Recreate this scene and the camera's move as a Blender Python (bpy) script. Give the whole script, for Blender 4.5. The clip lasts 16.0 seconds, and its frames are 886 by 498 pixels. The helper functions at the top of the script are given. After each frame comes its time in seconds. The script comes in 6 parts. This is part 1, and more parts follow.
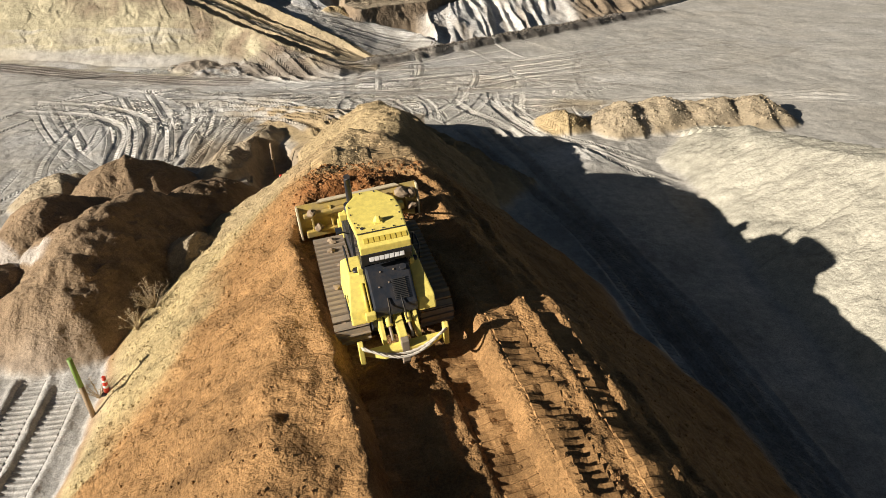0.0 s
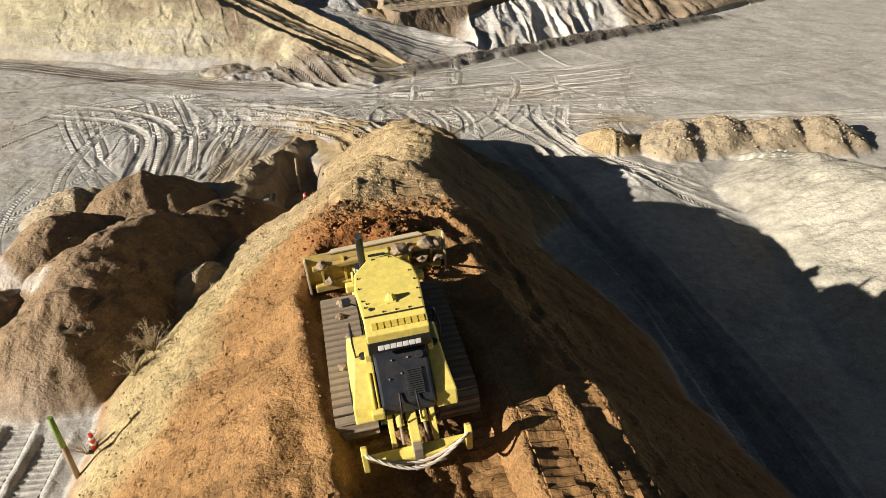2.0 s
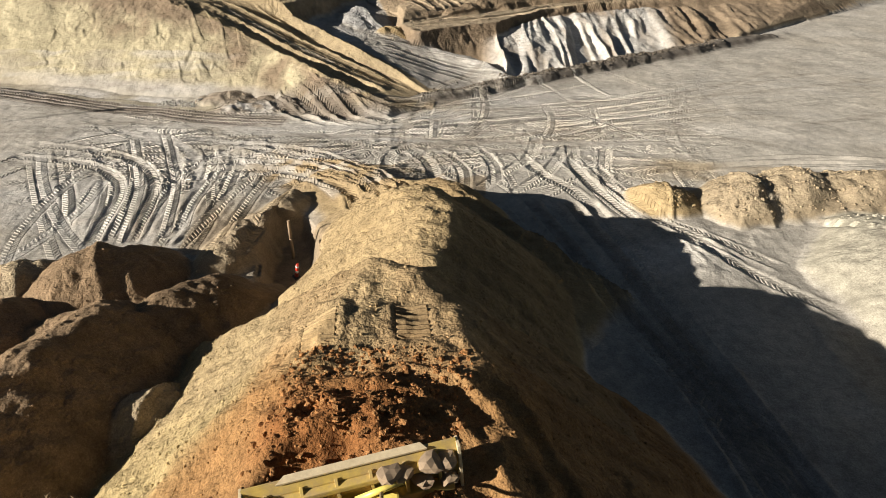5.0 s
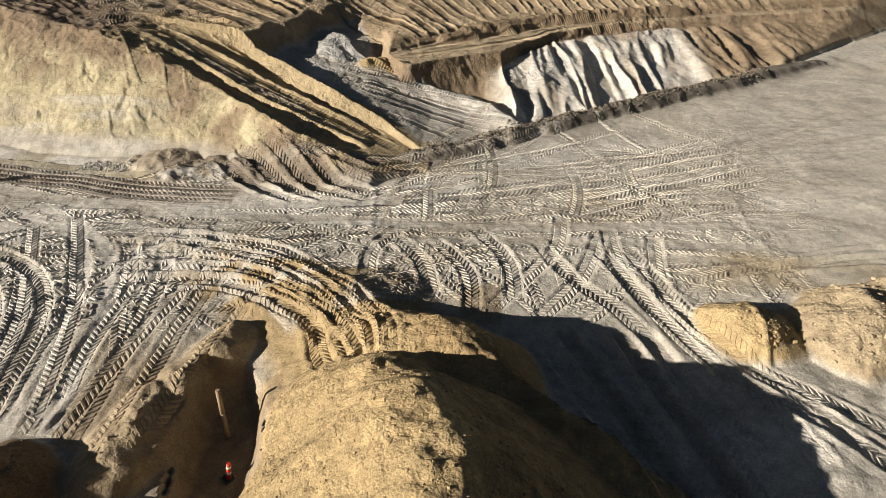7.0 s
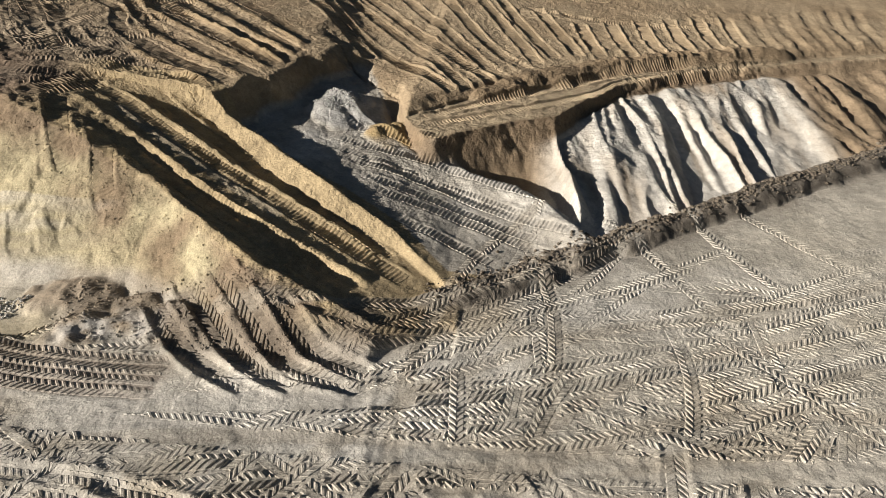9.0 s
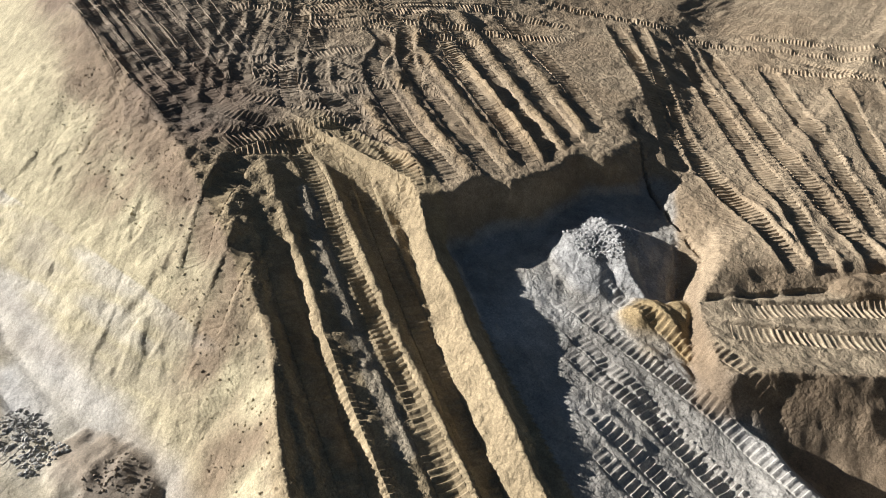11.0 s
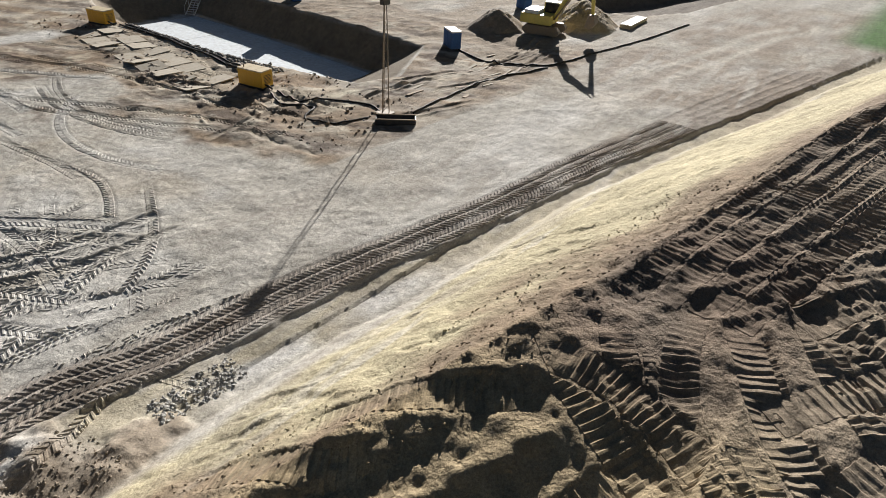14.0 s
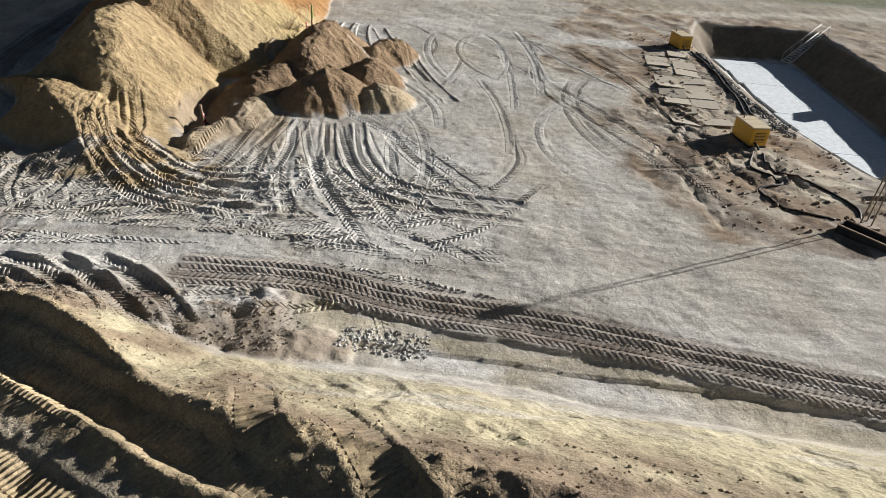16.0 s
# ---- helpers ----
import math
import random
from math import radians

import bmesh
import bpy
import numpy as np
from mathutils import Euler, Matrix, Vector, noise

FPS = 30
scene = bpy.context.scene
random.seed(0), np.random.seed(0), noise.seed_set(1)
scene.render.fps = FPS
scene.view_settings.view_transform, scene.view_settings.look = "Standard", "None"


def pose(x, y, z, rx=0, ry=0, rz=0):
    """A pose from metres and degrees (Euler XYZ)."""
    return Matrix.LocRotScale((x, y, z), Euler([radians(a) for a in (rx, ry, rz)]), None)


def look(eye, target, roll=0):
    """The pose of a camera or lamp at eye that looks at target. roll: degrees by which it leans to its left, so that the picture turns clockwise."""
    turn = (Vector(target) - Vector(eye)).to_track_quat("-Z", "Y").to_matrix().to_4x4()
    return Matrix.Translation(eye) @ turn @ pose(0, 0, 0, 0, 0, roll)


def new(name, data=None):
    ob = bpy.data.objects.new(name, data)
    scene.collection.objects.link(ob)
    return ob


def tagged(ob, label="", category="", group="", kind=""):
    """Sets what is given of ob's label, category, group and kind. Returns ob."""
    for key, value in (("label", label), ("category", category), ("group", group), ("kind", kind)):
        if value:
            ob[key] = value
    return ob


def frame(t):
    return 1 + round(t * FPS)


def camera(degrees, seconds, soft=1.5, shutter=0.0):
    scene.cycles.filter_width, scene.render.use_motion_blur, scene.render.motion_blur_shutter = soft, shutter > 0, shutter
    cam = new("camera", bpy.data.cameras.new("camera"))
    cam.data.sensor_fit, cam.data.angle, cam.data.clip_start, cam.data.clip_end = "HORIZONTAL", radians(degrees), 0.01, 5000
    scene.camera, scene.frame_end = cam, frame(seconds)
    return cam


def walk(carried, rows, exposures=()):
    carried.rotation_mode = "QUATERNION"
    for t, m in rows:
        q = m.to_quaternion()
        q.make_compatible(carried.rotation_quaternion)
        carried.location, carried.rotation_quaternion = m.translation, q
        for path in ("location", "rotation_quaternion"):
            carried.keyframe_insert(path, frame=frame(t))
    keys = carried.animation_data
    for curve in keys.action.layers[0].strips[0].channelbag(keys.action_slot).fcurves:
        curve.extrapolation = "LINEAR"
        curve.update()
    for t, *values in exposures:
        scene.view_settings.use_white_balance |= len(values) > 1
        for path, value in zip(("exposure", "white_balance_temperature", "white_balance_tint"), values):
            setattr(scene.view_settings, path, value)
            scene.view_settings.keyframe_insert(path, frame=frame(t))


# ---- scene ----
cam = camera(71.3, 16.0, soft=0.5)
METRES, EYE, TILT, LEAN, TURN = 82.0, 15.92, -32.5, -1.0, 0.0
ROWS = [
    (0.0, 0.0, 0.0, 0.0, 0.0, 0.0, -0.0),
    (0.5, 0.0, 0.0078, 0.0052, 0.7, -0.08, -0.46),
    (1.0, 0.0004, 0.016, 0.0104, 1.45, -0.16, -0.91),
    (1.5, 0.0005, 0.024, 0.0157, 2.08, -0.24, -1.27),
    (2.0, 0.0015, 0.032, 0.0212, 3.24, -0.34, -1.96),
    (2.5, 0.0017, 0.0399, 0.0265, 4.48, -0.41, -2.75),
    (3.0, 0.001, 0.0482, 0.0319, 5.88, -0.52, -3.68),
    (3.5, 0.0008, 0.0574, 0.0375, 5.8, -0.32, -3.46),
    (4.0, 0.0003, 0.0692, 0.0451, 5.57, -0.21, -3.23),
    (6.5, -0.0165, 0.188, 0.12, 4.85, -0.44, -2.77),
    (7.0, -0.0218, 0.2206, 0.1404, 4.56, -0.42, -2.56),
    (7.5, -0.0272, 0.255, 0.1618, 4.2, -0.35, -2.29),
    (8.0, -0.0336, 0.2913, 0.1844, 3.84, -0.34, -2.07),
    (10.5, -0.0725, 0.4849, 0.3058, 23.02, -2.83, -14.9),
    (11.0, -0.0848, 0.5232, 0.3295, 33.55, -5.66, -20.61),
    (11.5, -0.0989, 0.5608, 0.3534, 46.31, -10.36, -25.95),
    (12.0, -0.1165, 0.5962, 0.3755, 58.42, -15.57, -29.88),
    (12.5, -0.137, 0.6288, 0.3959, 74.58, -23.53, -33.28),
    (13.0, -0.1603, 0.6575, 0.4131, 93.68, -33.57, -34.71),
    (13.5, -0.1868, 0.6808, 0.4267, 115.61, -45.12, -33.03),
    (14.0, -0.2161, 0.699, 0.438, 134.71, -54.31, -28.22),
    (14.5, -0.2477, 0.7123, 0.4459, 150.66, -60.53, -21.62),
    (15.0, -0.2791, 0.7206, 0.4502, 163.81, -63.85, -14.75),
    (15.5, -0.3082, 0.7228, 0.4508, 175.97, -65.35, -7.68),
    (16.0, -0.3341, 0.7187, 0.4474, 187.12, -65.36, -0.83),
]
walk(cam, [(t, pose(0, 0, EYE, TILT, LEAN, TURN) @ pose(METRES * x, METRES * y, METRES * z, 90 + pitch, roll, yaw)) for t, x, y, z, yaw, pitch, roll in ROWS], [(0, 0.80, 6500, 10), (4, 0.83, 6600, 10), (6.5, 0.80, 6750, 10), (8, 0.62, 6850, 10), (10.5, 0.86, 6050, 10), (12, 1.03, 5950, 10), (13, 0.95, 6100, 10), (16, 0.82, 5950, 10)])

# ---- light ----
SUN_ELEV = radians(19.0)
SUN_DIR = Vector((-0.872 * math.cos(SUN_ELEV), -0.489 * math.cos(SUN_ELEV), math.sin(SUN_ELEV)))
world = bpy.data.worlds.new("world")
scene.world = world
world.use_nodes = True
sky = world.node_tree.nodes.new("ShaderNodeTexSky")
sky.sky_type = "NISHITA"
sky.sun_disc = False
sky.sun_elevation = SUN_ELEV
sky.sun_rotation = math.atan2(SUN_DIR.x, SUN_DIR.y)
bg = world.node_tree.nodes["Background"]
bg.inputs["Strength"].default_value = 0.0145
world.node_tree.links.new(sky.outputs[0], bg.inputs["Color"])
sun = new("sun", bpy.data.lights.new("sun", "SUN"))
sun.data.energy = 5.0
sun.data.angle = radians(0.5)
sun.data.color = (1.0, 0.92, 0.82)
sun.matrix_world = look((-60, -30, 40), Vector((-60, -30, 40)) - SUN_DIR)


# ---- materials ----
def nodes_of(name):
    m = bpy.data.materials.new(name)
    m.use_nodes = True
    nt = m.node_tree
    return m, nt, nt.nodes["Principled BSDF"]


def tex_noise(nt, scale, detail=4.0, rough=0.55, coord=None):
    n = nt.nodes.new("ShaderNodeTexNoise")
    n.inputs["Scale"].default_value = scale
    n.inputs["Detail"].default_value = detail
    n.inputs["Roughness"].default_value = rough
    if coord is not None:
        nt.links.new(coord, n.inputs["Vector"])
    return n


def ramp(nt, src, stops):
    r = nt.nodes.new("ShaderNodeValToRGB")
    els = r.color_ramp.elements
    while len(els) < len(stops):
        els.new(0.5)
    for e, (p, v) in zip(els, stops):
        e.position = p
        e.color = (v, v, v, 1) if isinstance(v, float) else (*v, 1)
    nt.links.new(src, r.inputs["Fac"])
    return r


def mix_rgb(nt, mode, fac, a, b):
    n = nt.nodes.new("ShaderNodeMix")
    n.data_type = "RGBA"
    n.blend_type = mode
    for sock, v in ((n.inputs["Factor"], fac), (n.inputs["A"], a), (n.inputs["B"], b)):
        if isinstance(v, (int, float)):
            sock.default_value = v if sock.type == "VALUE" else (v, v, v, 1)
        elif isinstance(v, tuple):
            sock.default_value = (*v, 1)
        else:
            nt.links.new(v, sock)
    return n.outputs["Result"]


def soil_material():
    """Loose soil: the kind of sand comes with the mesh, the grain and clods from noise."""
    m, nt, bsdf = nodes_of("soil")
    att = nt.nodes.new("ShaderNodeAttribute")
    att.attribute_name = "soil"
    geo = nt.nodes.new("ShaderNodeNewGeometry")
    co = geo.outputs["Position"]
    big = tex_noise(nt, 0.35, 5, 0.6, co)
    mid = tex_noise(nt, 2.2, 6, 0.65, co)
    fine = tex_noise(nt, 14.0, 6, 0.7, co)
    c = mix_rgb(nt, "MULTIPLY", 1.0, att.outputs["Color"], ramp(nt, big.outputs["Fac"], [(0.3, 0.78), (0.7, 1.15)]).outputs["Color"])
    c = mix_rgb(nt, "MULTIPLY", 1.0, c, ramp(nt, mid.outputs["Fac"], [(0.3, 0.76), (0.68, 1.18)]).outputs["Color"])
    c = mix_rgb(nt, "MULTIPLY", 1.0, c, ramp(nt, fine.outputs["Fac"], [(0.32, 0.72), (0.64, 1.18)]).outputs["Color"])
    grit = tex_noise(nt, 34.0, 3, 0.6, co)
    c = mix_rgb(nt, "MULTIPLY", 1.0, c, ramp(nt, grit.outputs["Fac"], [(0.36, 0.82), (0.62, 1.12)]).outputs["Color"])
    nt.links.new(c, bsdf.inputs["Base Color"])
    bsdf.inputs["Roughness"].default_value = 0.95
    bsdf.inputs["Specular IOR Level"].default_value = 0.15

    def math_node(op, a, b):
        n = nt.nodes.new("ShaderNodeMath")
        n.operation = op
        for sock, v in ((n.inputs[0], a), (n.inputs[1], b)):
            if isinstance(v, (int, float)):
                sock.default_value = v
            else:
                nt.links.new(v, sock)
        return n.outputs[0]

    def crumbs(scale):
        """Heights of packed clods, their outlines bent by noise."""
        v = nt.nodes.new("ShaderNodeTexVoronoi")
        v.feature = "F1"
        v.inputs["Scale"].default_value = scale
        bent = nt.nodes.new("ShaderNodeVectorMath")
        bent.operation = "MULTIPLY_ADD"
        nt.links.new(tex_noise(nt, scale * 0.8, 3, 0.6, co).outputs["Color"], bent.inputs[0])
        bent.inputs[1].default_value = (1.1 / scale,) * 3
        nt.links.new(co, bent.inputs[2])
        nt.links.new(bent.outputs[0], v.inputs["Vector"])
        return v.outputs["Distance"]

    lumps = math_node("MULTIPLY", tex_noise(nt, 3.2, 6, 0.62, co).outputs["Fac"], 0.22)
    lumps = math_node("SUBTRACT", lumps, math_node("MULTIPLY", crumbs(5.5), 0.05))
    lumps = math_node("SUBTRACT", lumps, math_node("MULTIPLY", crumbs(14.0), 0.022))
    lumps = math_node("MULTIPLY", lumps, att.outputs["Alpha"])
    height = math_node("ADD", lumps, math_node("MULTIPLY", tex_noise(nt, 9.0, 6, 0.68, co).outputs["Fac"], 0.024))
    bump = nt.nodes.new("ShaderNodeBump")
    bump.inputs["Strength"].default_value = 1.0
    bump.inputs["Distance"].default_value = 1.0
    nt.links.new(height, bump.inputs["Height"])
    nt.links.new(bump.outputs["Normal"], bsdf.inputs["Normal"])
    return m


SOIL = soil_material()


# ---- the ground ----
def axis(lo, fine_lo, fine_hi, hi, fine, mid_lo, mid_hi, mid):
    """Grid lines: fine in the middle, coarser round it, growing out to the horizon."""
    a = list(np.arange(fine_lo, fine_hi, fine)) + list(np.arange(fine_hi, mid_hi, mid)) + list(np.arange(fine_lo - mid, mid_lo, -mid))
    for start, end, sign in ((max(a), hi, 1), (min(a), lo, -1)):
        p, step = start, mid
        while p * sign < end * sign:
            step *= 1.16
            p += sign * step
            a.append(p)
    return np.array(sorted(a))


GX = axis(-2500, -38.0, 14.0, 2500, 0.095, -84.0, 38.0, 0.27)
GY = axis(-2500, 9.0, 78.0, 2500, 0.095, -6.0, 96.0, 0.27)
X, Y = np.meshgrid(GX, GY)
Z = np.zeros_like(X)


def vnoise(x, y, size, seed):
    """Smooth noise between 0 and 1 with lumps of the given size in metres."""
    tab = np.random.default_rng(seed).random((256, 256))
    u, v = x / size, y / size
    i, j = np.floor(u).astype(int), np.floor(v).astype(int)
    f, g = u - i, v - j
    f, g = f * f * (3 - 2 * f), g * g * (3 - 2 * g)
    i0, j0, i1, j1 = i & 255, j & 255, (i + 1) & 255, (j + 1) & 255
    return (tab[i0, j0] * (1 - f) + tab[i1, j0] * f) * (1 - g) + (tab[i0, j1] * (1 - f) + tab[i1, j1] * f) * g


def fbm(x, y, size, octaves, seed, gain=0.5):
    total, amp, norm = 0, 1, 0
    for k in range(octaves):
        total = total + amp * (vnoise(x + 31.7 * k, y + 17.3 * k, size / 2 ** k, seed + k) - 0.5)
        norm += amp
        amp *= gain
    return total / norm * 2


def smax(a, b, k):
    return 0.5 * (a + b + np.sqrt((a - b) ** 2 + k * k)) - 0.5 * k * np.exp(-np.abs(a - b) / k)


def smin(a, b, k):
    return -smax(-a, -b, k)


def step(a, b, v):
    t = np.clip((v - a) / (b - a), 0, 1)
    return t * t * (3 - 2 * t)


def window(pts, margin):
    xs, ys = [p[0] for p in pts], [p[1] for p in pts]
    i0, i1 = np.searchsorted(GX, [min(xs) - margin, max(xs) + margin])
    j0, j1 = np.searchsorted(GY, [min(ys) - margin, max(ys) + margin])
    return slice(j0, j1), slice(i0, i1)


def along(pts, x, y):
    """Distance to a polyline, signed side (left positive), length along it, and its further columns there."""
    pts = np.array(pts, float)
    best = np.full(x.shape, 1e9)
    side, arc = np.zeros(x.shape), np.zeros(x.shape)
    cols = [np.zeros(x.shape) for _ in range(pts.shape[1] - 2)]
    run = 0.0
    for a, b in zip(pts[:-1], pts[1:]):
        d = b[:2] - a[:2]
        ln = np.hypot(*d)
        t = np.clip(((x - a[0]) * d[0] + (y - a[1]) * d[1]) / ln ** 2, 0, 1)
        dx, dy = x - a[0] - t * d[0], y - a[1] - t * d[1]
        r = np.hypot(dx, dy)
        w = r < best
        best[w] = r[w]
        side[w] = np.sign(d[0] * dy - d[1] * dx)[w]
        arc[w] = (run + t * ln)[w]
        for c, k in zip(cols, range(2, pts.shape[1])):
            c[w] = (a[k] + t * (b[k] - a[k]))[w]
        run += ln
    return (best, side, arc, *cols)


def inside_of(poly, x, y):
    r = np.zeros(x.shape, bool)
    for (x1, y1), (x2, y2) in zip(poly[:-1], poly[1:]):
        r ^= ((y1 > y) != (y2 > y)) & (x < (x2 - x1) * (y - y1) / (y2 - y1 + 1e-9) + x1)
    return r


def curve(pts, n=8):
    """A smooth line through the points (Catmull-Rom)."""
    p = [np.array(q, float) for q in pts]
    p = [2 * p[0] - p[1], *p, 2 * p[-1] - p[-2]]
    out = []
    for a, b, c, d in zip(p, p[1:], p[2:], p[3:]):
        for k in range(n):
            t = k / n
            out.append(0.5 * (2 * b + (c - a) * t + (2 * a - 5 * b + 4 * c - d) * t * t + (3 * b - a - 3 * c + d) * t ** 3))
    out.append(p[-2])
    return out


C = np.zeros((*X.shape, 3))
GREY, WHITE, YELLOW, ORANGE = (0.455, 0.428, 0.375), (0.63, 0.615, 0.58), (0.495, 0.438, 0.29), (0.34, 0.193, 0.08)
BROWN, DARK, TAN, LOAM = (0.27, 0.19, 0.115), (0.18, 0.16, 0.135), (0.39, 0.315, 0.21), (0.30, 0.25, 0.19)
OCHRE, RAMP = (0.41, 0.31, 0.17), (0.42, 0.335, 0.205)
GRASS = (0.07, 0.16, 0.03)
C[:] = GREY
LAB = np.zeros(X.shape, int)
MOUNDS = []


def mound(name, label, category, group="", kind=""):
    """Starts a new body of earth; the banks that follow belong to it."""
    MOUNDS.append((name, label, category, group, kind))
    return len(MOUNDS)



def paint(mask, colour, where=(slice(None), slice(None))):
    C[where] += mask[..., None] * (np.array(colour) - C[where])


def bank(pts, left, right, colour=None, soft=0.35, rough=0.15, seed=1, shade=1.0, body=0, blunt=0.05):
    """A bank of earth along a line of (x, y, top, half width of the top), with the slopes of its two sides."""
    reach = max(p[2] for p in pts) / min(left, right) + max(p[3] for p in pts) + 2
    w = window(pts, reach)
    x, y = X[w], Y[w]
    xw = x + rough * 2.0 * fbm(x, y, 2.5, 3, seed)
    yw = y + rough * 2.0 * fbm(x, y, 2.5, 3, seed + 40)
    d, side, arc, top, half = along(pts, xw, yw)
    slope = np.where(side > 0, left, right)
    h = top - slope * np.maximum(0, np.sqrt(np.maximum(0, d - half) ** 2 + blunt) - math.sqrt(blunt))
    h = h + rough * fbm(x, y, 1.2, 4, seed + 9)
    if body:
        LAB[w] = np.where(h > Z[w] + 0.04, body, LAB[w])
    new_z = smax(Z[w], h, soft)
    if colour is not None:
        paint(shade * step(-0.05, 0.25, h - Z[w]), colour, w)
    Z[w] = np.where(h > Z[w] - 1, new_z, Z[w])


LOADS = {(0.44, 0.435, 0.42): "heap of grey and white rubble on the graded floor", BROWN: "tipped heap of coarse brown earth", TAN: "tipped heap of tan sandy earth", YELLOW: "tipped heap of pale yellow sand", LOAM: "heap of dull brown loamy earth", GREY: "low heap of grey sandy rubble", WHITE: "heap of white and grey rubble", DARK: "low heap of dark damp earth", OCHRE: "tipped heap of ochre sandy earth"}


def heap(x0, y0, top, slope=0.75, long=0.0, turn=0.0, colour=BROWN, rough=0.18, seed=3, body=None):
    """A tipped load: a short bank with round ends."""
    if body is None:
        body = mound("tipped_load", LOADS[colour], "earth heap", "tipped loads of earth")
    a = radians(turn)
    dx, dy = long / 2 * math.cos(a), long / 2 * math.sin(a)
    bank([(x0 - dx - 0.01, y0 - dy, top * 0.9, 0.1), (x0, y0, top, 0.15), (x0 + dx + 0.01, y0 + dy, top * 0.85, 0.1)], slope, slope, colour, 0.2, rough, seed, body=body, blunt=0.35)


# gentle rise and fall of the trodden floor
Z += 0.16 * fbm(X, Y, 9.0, 3, 5) + 0.05 * fbm(X, Y, 1.6, 3, 6)
paint(0.6 * step(0.0, 0.5, fbm(X * 0.45, Y, 3.5, 5, 7)), WHITE)
paint(0.35 * step(0.0, 0.6, fbm(X, Y, 5.0, 4, 8)), TAN)

paint(0.55 * step(3, 9, X + 2.0 * fbm(X, Y, 6.0, 3, 165)) * step(30, 38, Y), (0.56, 0.525, 0.455))

# north: the plateau, its sand face, the graded floor and the upper benches
TOE = [(-400, 122), (-110, 69), (-80, 62.6), (-67, 60.2), (-52, 56.9), (-44.6, 55.6), (-36.7, 55.2), (-31.3, 54.9), (-27, 54.6), (-24.0, 54.6), (-19.5, 54.6), (-14, 52.0), (-8.5, 51.8), (-6.0, 54.0)]
north = (slice(*np.searchsorted(GY, [45, 2400])), slice(None))
x, y = X[north], Y[north]
toe_y = np.interp(x, [p[0] for p in TOE], [p[1] for p in TOE])
plateau = np.clip(5.5 - 0.12 * (x + 30) + np.interp(x, [-40, -28], [0.12, 0.05]) * (y - 65), 3.0, 9.0) + 0.12 * fbm(x, y, 5, 3, 11)
wob = 0.3 * fbm(x, y, 4.2, 4, 12)
face = 0.70 * (y - toe_y) + wob
spur_y = np.interp(x, [-33, -26.5, -22.6, -18, -13.5, -8.5, -5], [62.6, 61.7, 60.3, 57.5, 54.8, 53.3, 54])
spur_z = np.interp(x, [-33, -26.5, -22.6, -18, -13.5, -8.5, -6], [5.7, 4.6, 3.7, 2.8, 1.9, 0.6, 0.0])
ramp_z = np.interp(x, [-32, -29, -24, -18, -12, -6.5], [5.6, 5.25, 4.05, 2.5, 1.1, 0.1])
fin_y = np.interp(x, [-21.5, -20.65, -15.35, -11.95, -8.85, -6.3], [67.2, 66.7, 63.2, 61.1, 59.3, 56.6])
fin_z = np.interp(x, [-21.5, -20.65, -15.35, -11.95, -8.85, -6.3], [3.95, 3.8, 2.85, 1.95, 1.15, 0.2])
edge_x = np.interp(y, [66, 68, 72, 75.5, 84, 95, 120], [-21, -19.7, -18.2, -17.2, -19.5, -23.0, -26.0])
# the graded floor is a terrace that breaks off towards a lower pocket
FLOOR_EDGE = [(-19.0, 90.0), (-12.4, 72.5), (-10.4, 67.7), (-5.8, 66.0), (-2.8, 64.8), (-0.3, 61.3), (0.9, 59.0)]
floor_z = np.interp(x, [-20, -15.7, -11, -6.2, -3, 0], [2.5, 2.15, 1.45, 0.35, 0.1, 0.0]) + 0.08 * np.maximum(y - 66, 0) * step(-10.5, -13, x)
d, side, arc = along(FLOOR_EDGE, x, y)[:3]
over = d * side + 0.3 * fbm(x, y, 1.4, 3, 150)
terrace = floor_z + np.interp(x, [-12, -5.8, 0], [0.1, 0.7, 0.7]) * np.exp(-(np.minimum(over, 0) / 1.5) ** 2) - 0.8 * np.maximum(over, 0)
# the bench road, the slope below it and the furrowed slope above it
back_y = np.interp(x, [-40, -19.6, -15.7, -11.4, -10.7, -10.4, -5.5, 1.3, 3.2, 16, 60], [112, 82.5, 77.0, 73.3, 71.3, 70.3, 75.9, 81.1, 82.3, 87.75, 104]) + 0.25 * fbm(x, y, 1.8, 3, 151)
front_y = np.interp(x, [-40, -19.6, -15.7, -11.4, -10.7, -10.4, -8.9, -8.3, -4.0, -1.5, 2.9, 7.9, 16.8, 60], [111.8, 82.3, 76.8, 73.1, 71.1, 70.1, 67.6, 67.4, 70.9, 72.1, 78.9, 82.8, 86.7, 102])
above = 0.7 * (y - back_y)
north_z = np.minimum(2.45 + 0.1 * np.maximum(0, -10.4 - x) + 0.5 * np.clip(above, 0, 1) + 0.14 * np.maximum(0, above - 1), 9.0)
below = front_y - y + 0.35 * fbm(x, y, 1.3, 3, 152)
gentle = step(-3.2, -0.4, x)
flute_u = x + 0.12 * (y - 70) + 0.5 * fbm(x, 0.5 * y, 3.6, 3, 153)
flute_r = np.abs(fbm(flute_u, y * 0.13, 2.3, 3, 154))
flute = (0.62 * np.maximum(0, 1 - flute_r / 0.3) - 0.2) * gentle * step(0.6, 1.8, below) * step(30, 24.0, x)
